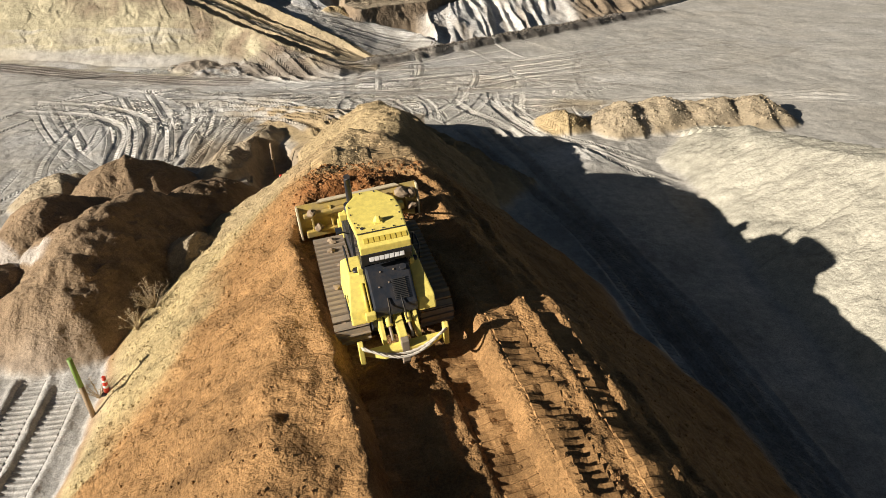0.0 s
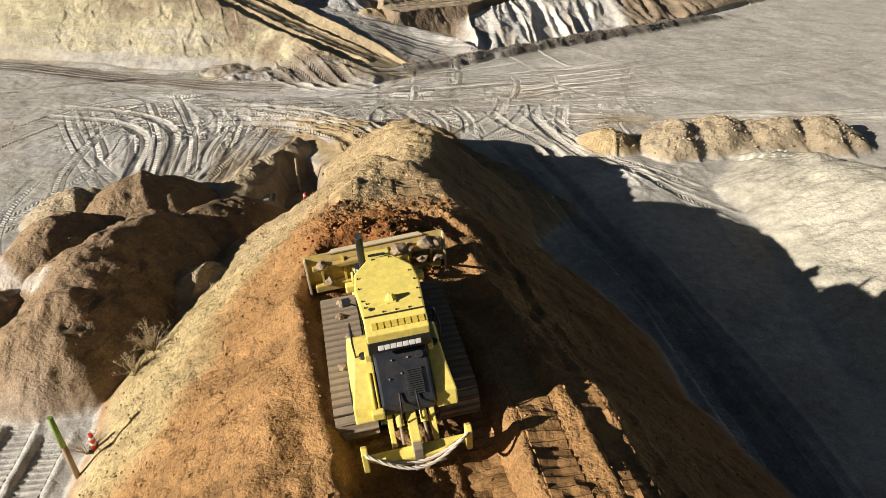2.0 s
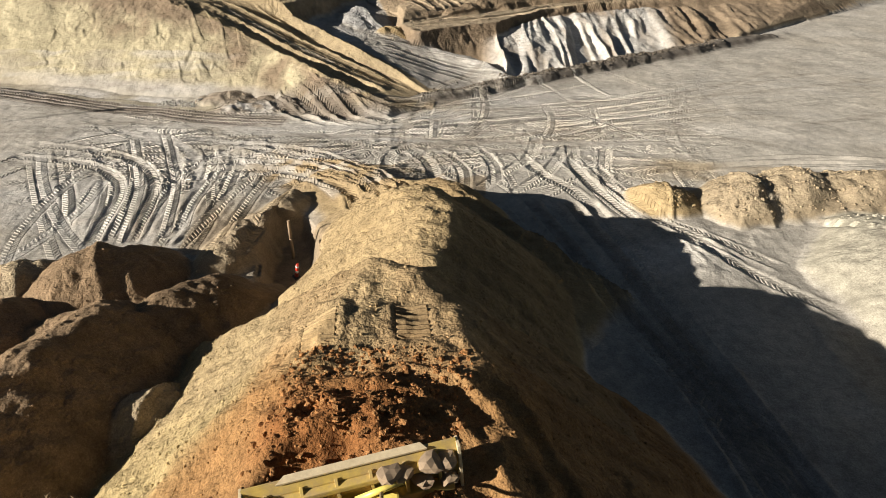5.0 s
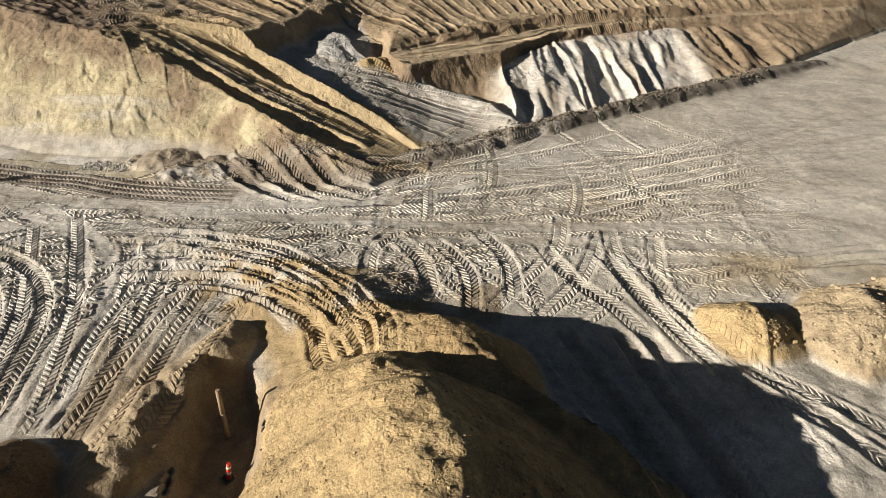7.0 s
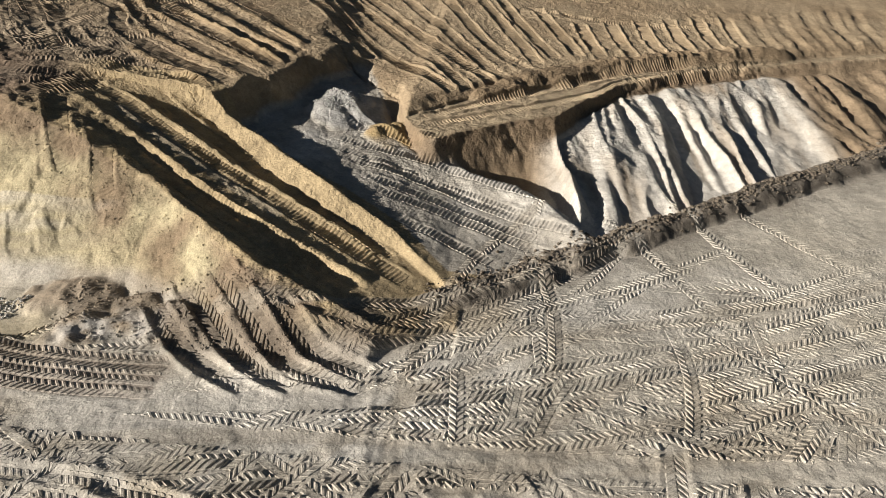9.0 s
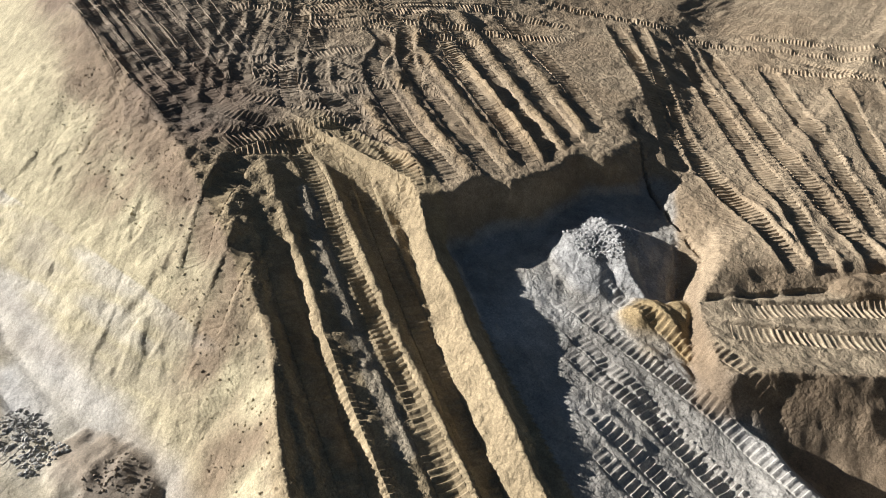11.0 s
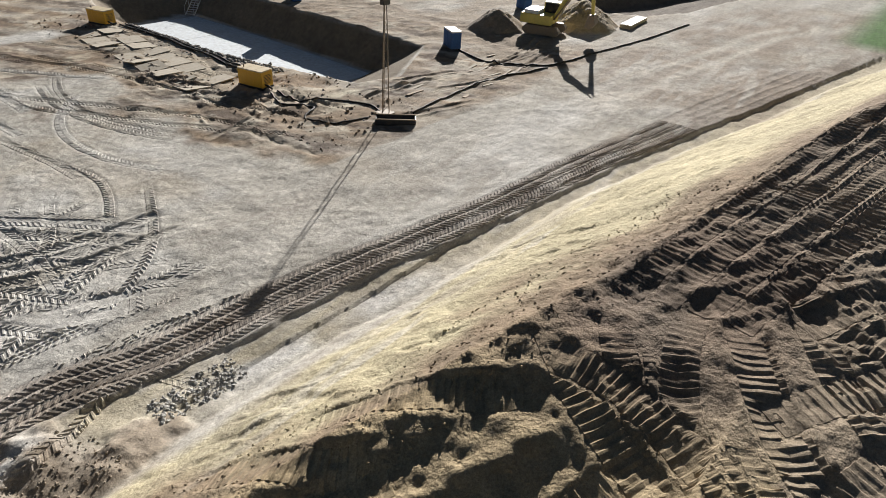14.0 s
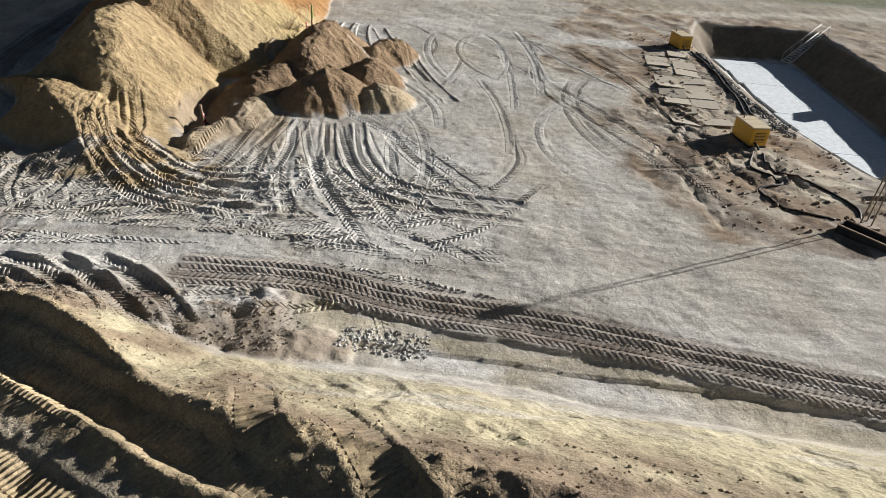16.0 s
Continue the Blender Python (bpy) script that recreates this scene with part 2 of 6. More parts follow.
cliff_z = 2.3 + 0.1 * np.maximum(0, -10.4 - x) - (1 - gentle) * (0.95 - 0.5 * step(-10.2, -11.2, x)) * below - gentle * (np.minimum(0.95 * below, 0.75) + 0.14 * np.maximum(below - 0.8, 0)) + flute + 0.12 * gentle * fbm(x, y * 0.6, 0.9, 3, 159)
lowest = -0.5 + 0.15 * fbm(x, y, 2.2, 3, 155)
east_z = np.where(y > back_y, north_z, np.where(y > front_y, 2.3, np.maximum(np.maximum(cliff_z, terrace), lowest)))
low = smax(east_z, fin_z - 0.75 * np.abs(y - fin_y) + 0.15 * fbm(x, y, 1.0, 3, 14), 0.1)
low = np.where((y > fin_y), low, smax(ramp_z, fin_z - 0.9 * np.abs(y - fin_y), 0.1))
crown = spur_z - 0.85 * np.maximum(0, y - spur_y) - 0.55 * np.maximum(0, spur_y - y)
low = np.where(y < fin_y, smax(low, crown, 0.15), low)
# east of the plateau's edge lies the lower ground
drop = step(0.0, 1.5 + 3.3 * step(74, 78, y), x - edge_x + 0.7 * fbm(x, y, 1.5, 3, 15))
top = plateau * (1 - drop) + low * drop
blend = step(-31.0, -27.0, x) * step(68.5, 66.0, y)
top = top * (1 - blend) + np.where(y < fin_y, low, top) * blend
rim = np.interp(y, [50, 56, 75.6, 100, 3000], [-5.5, -5.5, 20.4, 45, 2500]) - x
top = np.where(y > 57, np.minimum(top, 0.3 + 0.55 * np.maximum(rim, 0)), top)
rise = smin(face, top, 0.25)
inside = (y > toe_y - 1.5) & (rim > 0)
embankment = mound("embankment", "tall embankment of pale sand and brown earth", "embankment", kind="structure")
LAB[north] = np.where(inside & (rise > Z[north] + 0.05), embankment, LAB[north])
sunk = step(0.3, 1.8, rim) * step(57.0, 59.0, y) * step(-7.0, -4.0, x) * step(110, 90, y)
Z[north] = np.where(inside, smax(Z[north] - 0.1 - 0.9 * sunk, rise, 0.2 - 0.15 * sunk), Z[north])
on_face = step(0.3, 0.9, face) * inside
paint(on_face, YELLOW, north)
on_top = step(-0.4, 0.3, face - top) * inside
SAND = np.zeros(X.shape)
SAND[north] = on_face * (1 - on_top)
paint(on_top * 0.9, (0.4, 0.312, 0.213), north)
paint(on_top * 0.35 * step(-0.1, 0.5, fbm(x, y, 4, 4, 18)), BROWN, north)
paint(on_top * step(-22, -29, x) * step(78, 70, y) * 0.7, LOAM, north)
crest_y = np.interp(x, [-60, -46, -33, -26.5, -22.6, -18, -13.5, -8.5], [69, 65.6, 62.4, 61.7, 60.3, 57.5, 54.8, 53.3])
crest = np.exp(-((y - crest_y) / 2.2) ** 2) * step(-60, -38, x) * step(-8, -12, x)
crest *= 0.35 + 0.65 * step(-33, -37, x)
Z[north] += crest * (0.14 * fbm(x, y * 0.8, 2.6, 4, 81) + 0.07 * fbm(x, y, 0.6, 3, 111))
Z[north] += inside * np.exp(-((y - crest_y - 0.8) / 2.4) ** 4) * step(-60, -48, x) * step(-8, -12, x) * (0.06 * np.abs(fbm(x, y, 0.75, 3, 140)) + 0.05 * fbm(x, y, 0.4, 2, 141))
upper_face = inside * np.exp(-((y - crest_y + 1.2) / 1.9) ** 2) * step(-45, -33, x) * step(-8, -12, x)
paint(np.clip(upper_face * (0.5 + 1.3 * fbm(x, y, 1.8, 3, 82)), 0, 0.85), (0.215, 0.158, 0.108), north)
paint(np.clip(inside * np.exp(-((y - crest_y - 2.4) / 3.3) ** 4) * step(-62, -48, x) * step(-20, -27, x) * (0.95 + 0.8 * fbm(x, y, 2.4, 3, 121)), 0, 0.94), (0.225, 0.17, 0.125), north)
lip = inside * np.exp(-((y - crest_y + 0.2) / 1.1) ** 4) * step(-50, -36, x) * step(-19, -24, x)
paint(np.clip(lip * (0.75 + 1.1 * fbm(x, y, 1.0, 3, 168)), 0, 0.85), (0.25, 0.19, 0.13), north)
Z[north] += lip * (0.1 * np.abs(fbm(x, y, 0.8, 4, 169)) + 0.05 * fbm(x, y, 0.35, 2, 170))
# gullies and slumps in the sand face
slump = inside * step(0.2, 1.0, face) * step(0.0, 1.5, top - face)
Z[north] -= slump * (0.09 * step(0.22, 0.34, fbm(x + 0.6 * y, 0.5 * y - 0.3 * x, 1.5, 3, 83)) + 0.05 * np.abs(fbm(x, y, 1.1, 4, 160)))
in_ramp = on_top * step(-30, -26, x) * (y < fin_y + 1.2) * (y > spur_y - 0.4)
paint(in_ramp * 0.85, RAMP, north)
Z[north] += on_top * step(-24, -29, x) * 0.05 * fbm(x, y, 1.3, 3, 29)
floor_m = inside * drop * (y > fin_y + 1.0) * step(0.5, -0.1, over) * step(0.5, 0.15, np.abs(top - terrace))
paint(floor_m, (0.43, 0.405, 0.36), north)
paint(floor_m * 0.7 * step(-0.1, 0.5, fbm(x, y, 3, 4, 19)), WHITE, north)
paint(inside * np.exp(-((over - 0.1) / 0.7) ** 2) * step(-9.5, -7.5, x) * step(0.5, -0.5, x) * 0.8, (0.58, 0.56, 0.52), north)
lowland = inside * drop * step(0.3, 1.2, rim) * (y > fin_y + 2)
paint(lowland * step(0.4, 1.2, over) * (y < front_y) * (0.75 + 0.25 * fbm(x, y, 1.5, 3, 156)), (0.27, 0.205, 0.14), north)
white_m = lowland * gentle * step(0.7, 1.3, below) * step(17.0, 15.0, x) * (over > 0.3)
paint(white_m * np.clip(0.9 + 0.9 * fbm(flute_u * 1.6, y * 0.25, 1.3, 3, 28), 0.15, 0.98), (0.6, 0.58, 0.535), north)
bench_m = lowland * (y > front_y) * (y < back_y) * step(-11.2, -10.2, x)
paint(bench_m, (0.40, 0.325, 0.225), north)
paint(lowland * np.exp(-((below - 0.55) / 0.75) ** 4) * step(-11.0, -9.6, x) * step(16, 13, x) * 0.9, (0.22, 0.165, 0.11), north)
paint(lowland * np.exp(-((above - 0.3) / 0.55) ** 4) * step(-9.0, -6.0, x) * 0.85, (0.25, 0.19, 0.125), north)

# ditch and pale apron at the foot of the sand face
bankline = [(-120, 69.0), (-82.6, 61.6), (-63.4, 57.8), (-51.1, 55.5), (-42.3, 54.3), (-36.8, 53.4), (-33, 52.6), (-28.5, 52.0), (-25.7, 51.7), (-23.4, 51.4)]
w = window(bankline, 4)
d, side, arc = along(bankline, X[w], Y[w])[:3]
s = d * side + 0.25 * fbm(X[w], Y[w], 1.6, 3, 112)
fade = step(0, 4, 105 - arc)
Z[w] -= 0.15 * step(0.0, 0.22, s) * step(2.6, 1.0, s) * fade
pale = step(-38, -33, X[w]) * step(-22.5, -25, X[w])
paint(step(0.1, 0.5, s) * step(3.0, 1.6, s) * 0.95, (0.485, 0.43, 0.315), w)
paint(step(0.8, 1.3, s + 0.5 * fbm(X[w], Y[w], 4, 3, 122)) * step(2.8, 1.7, s) * pale * np.clip(0.45 + 1.3 * fbm(X[w] * 0.6, Y[w], 1.5, 3, 84), 0, 1), (0.66, 0.645, 0.61), w)
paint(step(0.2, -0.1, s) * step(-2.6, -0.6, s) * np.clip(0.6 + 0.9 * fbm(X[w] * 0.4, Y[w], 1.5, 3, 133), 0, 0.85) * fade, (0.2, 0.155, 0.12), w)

# long dark berm beside the haul road
berm = [(-8.5, 54.6, 0.25, 0.1), (-6.0, 56.0, 0.45, 0.3), (4.0, 63.4, 0.55, 0.3), (20.4, 75.6, 0.55, 0.3), (27, 80.5, 0.3, 0.2)]
bank(berm, 0.9, 1.1, DARK, 0.1, 0.2, 21, body=mound("road_berm", "long low berm of dark earth beside the road", "berm"))
w = window(berm, 4)
d, side, arc = along([p[:2] for p in berm], X[w], Y[w])[:3]
paint(step(0.3, 0.0, d * side) * step(2.6, 0.4, d) * np.clip(0.55 + 0.8 * fbm(X[w], Y[w], 2.0, 3, 113), 0, 0.8), DARK, w)
# low dark bank above the bench road
bank([(-6.6, 74.9, 2.8, 0.2), (-2.4, 78.6, 3.1, 0.3), (1.3, 81.5, 3.15, 0.3), (8, 84.8, 3.1, 0.3), (16, 88.3, 3.0, 0.3)], 0.9, 0.9, (0.25, 0.19, 0.125), 0.1, 0.26, 26, body=mound("bank", "dark brown crumbling bank above a bench road", "bank"))
# rubble at the end of the spur, and beside the pale apron
heap(-18.4, 52.8, 0.38, 0.3, 2.0, 15, LOAM, 0.34, 71)
heap(-21.2, 54.6, 0.45, 0.4, 1.4, 30, LOAM, 0.3, 75)
heap(-15.9, 53.4, 0.55, 0.42, 1.8, 0, DARK, 0.2, 72)
w = window([(-22, 51), (-8, 55)], 2)
foot = np.exp(-((X[w] + 14.5) / 6.5) ** 4 - ((Y[w] - 53.0) / 1.7) ** 4)
Z[w] += foot * 0.14 * fbm(X[w], Y[w], 1.2, 4, 110)
paint(np.clip(foot * (0.6 + 1.3 * fbm(X[w], Y[w], 1.8, 3, 123)), 0, 0.85), (0.24, 0.205, 0.165), w)
paint(np.exp(-((X[w] + 18.6) / 1.9) ** 4 - ((Y[w] - 51.8) / 1.1) ** 2) * np.clip(0.55 + 1.6 * fbm(X[w], Y[w], 1.0, 4, 132), 0, 0.9), (0.58, 0.57, 0.545), w)
# grey rubble tipped on the graded floor
heap(-14.6, 71.1, 3.5, 0.6, 1.4, 65, (0.44, 0.435, 0.42), 0.24, 78)
heap(-11.3, 69.3, 2.35, 0.5, 1.4, 60, OCHRE, 0.25, 79)

# the spoil ridge that the machine works on
ridge = [(3.0, -8, 5.8, 3.4), (0.9, 6, 5.9, 3.6), (-0.4, 12, 5.9, 3.4), (-1.6, 16, 6.0, 2.4), (-2.4, 20.3, 6.3, 1.9), (-3.3, 25.0, 5.95, 0.6), (-3.0, 26.9, 4.4, 0.3)]
spoil = mound("spoil_ridge", "long high ridge of orange and yellow earth", "earth ridge")
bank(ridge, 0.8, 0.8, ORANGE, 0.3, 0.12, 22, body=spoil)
w = window([(-10, 4), (-6, 27)], 3)
side_m = step(-3.2, -5.2, X[w] + 0.24 * (Y[w] - 14)) * step(0.15, 0.6, Z[w])
band = step(0.6, -0.6, Z[w] - (2.5 + 0.40 * (Y[w] - 14)) + 1.3 * fbm(X[w], Y[w], 2.6, 3, 27))
paint(side_m * band, (0.43, 0.335, 0.17), w)
paint(np.exp(-((X[w] + 3.0) / 2.4) ** 4) * step(19.6, 20.4, Y[w]) * step(5.4, 5.9, Z[w]) * 0.9, (0.42, 0.29, 0.14), w)
w = window([(-8, 18), (3, 36)], 3)
paint(step(19.5, 22.5, Y[w] + 0.8 * fbm(X[w], Y[w], 1.5, 3, 127)) * step(0.6, 1.4, Z[w]) * step(1.5, 0.0, X[w] + 1.0) * 0.75, (0.41, 0.315, 0.18), w)
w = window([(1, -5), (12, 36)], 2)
# shade on the ridge's east flank, put into the soil colour
east_shade = step(0.0, 2.2, X[w] - np.interp(Y[w], [6, 14, 20, 26, 34], [4.5, 2.6, 0.2, -1.6, -1.6])) * step(0.1, 0.5, Z[w])
paint(east_shade * 0.6, (0.25, 0.15, 0.07), w)
# the ridge's cast shadow over the vale, painted as darker ground
vale_shade = np.exp(-((X[w] - np.interp(Y[w], [6, 18, 27, 34, 41], [12.6, 10.6, 7.8, 5.0, 2.6])) / 2.6) ** 4) * step(0.9, 0.2, Z[w]) * step(31, 26, Y[w])
paint(vale_shade * 0.7, (0.27, 0.255, 0.235), w)
bank([(-2.5, 27.4, 4.65, 0.3), (-2.7, 30.6, 4.75, 0.5), (-3.9, 32.9, 4.35, 0.5), (-4.7, 34.3, 3.3, 0.3)], 0.8, 0.85, OCHRE, 0.2, 0.12, 23, body=spoil)
# the ramp of tipped earth that the trucks drive up to the ridge's end
bank([(-13.6, 43.6, 0.05, 0.6), (-10.6, 42.6, 0.35, 0.8), (-8.6, 41.4, 0.6, 0.6), (-7.4, 40.8, 0.8, 0.4)], 0.27, 0.2, OCHRE, 0.2, 0.1, 107, body=spoil)
bank([(-7.4, 40.7, 0.7, 0.3), (-6.4, 40.0, 0.95, 0.4), (-5.2, 38.9, 1.5, 0.5), (-3.7, 38.0, 2.1, 0.4), (-2.4, 37.2, 2.3, 0.2)], 0.85, 0.24, OCHRE, 0.25, 0.12, 24, body=spoil)
# the hollow dug beside it
HOLLOW = [(-11.7, 37.2), (-11.35, 34.0), (-10.7, 31.4), (-9.8, 29.6), (-8.6, 30.5), (-8.0, 33.0), (-8.6, 35.0), (-9.3, 36.4), (-10.4, 37.5), (-11.7, 37.2)]
for hx, hy, ht, hl, hd, hc, hs in ((-11.6, 37.4, 0.7, 2.4, 75, TAN, 103), (-12.6, 33.6, 0.75, 3.4, 88, TAN, 106)):
    heap(hx, hy, ht, 0.9, hl, hd, hc, 0.2, hs)
w = window(HOLLOW, 2)
d = along(HOLLOW, X[w] + 0.25 * fbm(X[w], Y[w], 1.2, 3, 157), Y[w])[0]
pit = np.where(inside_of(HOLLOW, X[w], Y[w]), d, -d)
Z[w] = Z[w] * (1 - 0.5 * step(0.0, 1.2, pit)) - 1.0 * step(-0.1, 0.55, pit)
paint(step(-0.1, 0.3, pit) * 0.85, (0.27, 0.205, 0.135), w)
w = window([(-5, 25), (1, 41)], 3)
# browner paint deepens the shade behind the ridge's end and the ramp
lee_shade = step(0.2, 1.3, X[w] - np.interp(Y[w], [26, 31, 34, 37, 39.5, 42], [-2.6, -2.5, -3.8, -4.6, -5.4, -7.2])) * step(0.15, 0.5, Z[w])
paint(lee_shade * 0.6, (0.3, 0.21, 0.11), w)
w = window([(-18, 35), (-3, 46)], 2)
fan = np.exp(-((X[w] + 9.6) / 4.6) ** 4 - ((Y[w] - 41.2 + 0.35 * (X[w] + 9.6)) / 2.4) ** 4)
paint(np.clip(fan * (0.95 + 0.8 * fbm(X[w], Y[w], 1.6, 3, 124)), 0, 0.95), (0.36, 0.272, 0.16), w)
vale_m = np.exp(-((X[w] + 3.6) / 4.2) ** 4 - ((Y[w] - 42.0) / 1.5) ** 4)
paint(np.clip(vale_m * (0.8 + fbm(X[w], Y[w], 1.6, 3, 125)), 0, 0.9), (0.3, 0.245, 0.175), w)
south_m = np.exp(-((X[w] + 14) / 4.5) ** 4 - ((Y[w] - 35.0) / 3.0) ** 4)
paint(np.clip(south_m * (0.7 + fbm(X[w], Y[w], 1.6, 3, 126)), 0, 0.85), (0.33, 0.265, 0.185), w)
# loads tipped to the west of the ridge
heap(-14.3, 22.6, 3.1, 0.85, 5.6, 92, BROWN, 0.35, 31)
heap(-16.6, 30.0, 2.2, 0.8, 1.5, 30, BROWN, 0.2, 32)
heap(-18.6, 25.6, 1.9, 0.8, 1.5, 80, BROWN, 0.2, 33)
heap(-12.4, 28.2, 1.5, 0.7, 2.5, 60, BROWN, 0.2, 34)
heap(-10.5, 22.8, 1.8, 0.9, 0.5, 0, TAN, 0.15, 35)
heap(-18.4, 19.6, 1.6, 0.8, 2.5, 60, BROWN, 0.25, 36)
heap(-20.0, 29.5, 1.3, 0.75, 1.0, 30, TAN, 0.15, 37)

# sand stockpile to the east, and small loads behind it
bank([(29, 4, 5.0, 1.5), (26, 18, 4.8, 1.5), (23, 27, 4.0, 1.0), (19, 35, 2.2, 0.6)], 0.5, 0.4, (0.45, 0.42, 0.335), 0.5, 0.16, 25, body=mound("sand_stockpile", "broad stockpile of pale grey-yellow sand", "sand pile"))
w = window([(8.4, 35.4)], 7)
Z[w] += 0.55 * np.exp(-(((X[w] - 8.4) ** 2 + (Y[w] - 35.4) ** 2) / 9.0))
heap(8.7, 41.0, 1.3, 0.8, 0.5, 0, OCHRE, 0.14, 38)
for k in range(5):
    heap(13.2 + 2.4 * k, 41.6 + 0.5 * k + 0.5 * (k % 2), 1.5 + 0.25 * math.sin(2.1 * k), 0.7, 1.6, 20, TAN, 0.36, 50 + k)

# the sunken floor of the western excavation
PIT = [(-46.6, 4.0), (-47.2, 22.0), (-50.2, 34.6), (-54.0, 35.6), (-62.4, 31.0), (-63.4, 10.0), (-63.6, -6.0), (-50.0, -7.0), (-46.6, 4.0)]
PIT_FLOOR = [(-51.2, -2.2), (-52.6, 21.0), (-54.9, 27.6), (-59.6, 26.8), (-60.2, 10.0), (-60.0, -3.6), (-51.2, -2.2)]

w = window(PIT, 3)
d_top, d_floor = along(PIT, X[w], Y[w])[0], along(PIT_FLOOR, X[w], Y[w])[0]
ins, on_floor = inside_of(PIT, X[w], Y[w]), inside_of(PIT_FLOOR, X[w], Y[w])
depth = np.where(on_floor, 3.0, 3.0 * d_top / (d_top + d_floor + 1e-6))
Z[w] = np.where(ins, Z[w] * 0.4 - depth, Z[w])
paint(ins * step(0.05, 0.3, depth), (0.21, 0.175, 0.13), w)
paint(ins * step(2.75, 2.95, depth), WHITE, w)
# churned yard beside it
yard_x = np.interp(Y, [-20, 5, 27, 36, 43.5, 44.5], [-36, -34, -33.5, -35.5, -41, -60])
yard = step(1.6, -1.6, X - yard_x + 11.0 * fbm(X, Y, 7.0, 4, 128)) * step(-76, -70, X) * step(-22, -12, Y) * step(45.0, 42.6, Y + 0.8 * fbm(X, Y, 2.5, 3, 129)) * ~inside_of(PIT, X, Y)
Z += yard * 0.14 * fbm(X, Y, 1.6, 4, 85)
grain = fbm(X + 0.5 * Y, (Y - 0.5 * X) * 0.3, 1.8, 4, 86)
paint(yard * np.clip(0.8 + grain, 0, 1), (0.285, 0.215, 0.145))
paint(yard * step(0.2, 0.5, fbm(X * 0.5 - 0.3 * Y, Y, 1.7, 3, 114)) * 0.75, (0.5, 0.43, 0.325))
paint(yard * step(0.15, 0.4, fbm(X + 0.4 * Y, Y * 0.4, 1.1, 3, 130)) * 0.8, (0.14, 0.105, 0.08))
paint(yard * step(0.2, 0.42, fbm(X * 0.8 - 0.4 * Y, 0.5 * X + Y, 1.4, 3, 166)) * 0.7, (0.52, 0.47, 0.38))
behind = step(-62, -66, X) * step(46, 38, Y) * step(-150, -120, X)
paint(behind * np.clip(0.6 + fbm(X * 0.4, Y, 2.5, 4, 89), 0, 1) * 0.9, (0.3, 0.24, 0.17))
Z += behind * 0.12 * fbm(X * 0.4, Y, 1.8, 3, 90)
# browner stretch of road far to the west, with the pale lines of two wheels
west = step(-60, -66, X) * step(-125, -112, X) * step(43, 47, Y) * step(63, 59, Y)
paint(np.clip(west * (0.7 + 1.1 * fbm(X * 0.35, Y, 2.2, 4, 136)), 0, 0.9), (0.29, 0.235, 0.18))
for off in (0.0, 2.2):
    d = along([(-58, 48 + off), (-70, 49.2 + off), (-80, 50.6 + off), (-94, 52.0 + off), (-101, 54.6 + off), (-110, 62 + off)], X, Y)[0]
    paint(np.exp(-(d / 0.55) ** 2) * step(-60, -68, X) * 0.85, (0.54, 0.5, 0.43))
# pale matting laid along the pit's edge
mats = np.exp(-((X + 43.3) / 1.9) ** 6 - ((Y - 19.5) / 10.5) ** 6) * np.clip(0.8 + 0.8 * fbm(X, Y, 2.0, 3, 137), 0, 1)
paint(mats * 0.8, (0.5, 0.44, 0.335))
paint(np.exp(-((X + 47.2) / 2.2) ** 4 - ((Y - 36.6) / 1.5) ** 4) * step(-0.2, 0.2, fbm(X, Y, 1.4, 3, 138)) * 0.85, (0.62, 0.57, 0.44))
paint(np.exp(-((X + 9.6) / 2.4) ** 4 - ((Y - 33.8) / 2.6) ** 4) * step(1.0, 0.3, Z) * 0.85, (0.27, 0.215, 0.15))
apron = np.exp(-((X + 14.5) / 3.2) ** 4 - ((Y - 11.5) / 4.5) ** 4)
paint(apron * 0.8, (0.52, 0.50, 0.46))
heap(-73.2, 31.6, 1.9, 0.75, 1.0, 0, LOAM, 0.15, 87)
heap(-82.6, 36.6, 2.3, 0.7, 3.0, 35, TAN, 0.15, 88)
# second trench far behind
FAR_PIT = [(-88, 34.0), (-93, 40.2), (-99, 42.6), (-126, 46), (-131, 33), (-113, 30.5), (-98, 26.5), (-88, 34.0)]
w = window(FAR_PIT, 6)
d = along(FAR_PIT, X[w], Y[w])[0]
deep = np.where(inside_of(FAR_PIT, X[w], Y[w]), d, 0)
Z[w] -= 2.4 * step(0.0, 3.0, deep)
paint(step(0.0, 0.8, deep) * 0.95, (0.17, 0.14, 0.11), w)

# paler track and rough verge far to the south
paint(step(-9, -12, Y) * step(-30, -40, X) * 0.5, (0.30, 0.27, 0.2))
paint(np.exp(-((Y + 13.5 - 0.25 * (X + 60)) / 1.3) ** 4) * step(-45, -50, X), (0.5, 0.46, 0.38))
paint(step(-24, -26, Y), (0.14, 0.15, 0.08))
# far green field in the west
paint(step(-95, -100, X) * step(58, 62, Y) * step(300, 280, Y), GRASS)

# streaks of earth that ran down the ridge's sides
w = window([(-12, 2), (12, 36)], 1)
slope_m = step(0.3, 1.0, Z[w]) * step(7.5, 6.0, Z[w])
Z[w] += slope_m * (0.07 * fbm(X[w] * 0.3, Y[w], 0.55, 3, 115) + 0.05 * fbm(X[w], Y[w], 0.5, 2, 116))
streak = slope_m * step(0.1, 0.5, fbm(X[w] * 0.22, Y[w], 0.8, 3, 117))
C[w] *= (1 - 0.25 * streak)[..., None]
# ---- wheel and crawler tracks ----
TRACKS = []


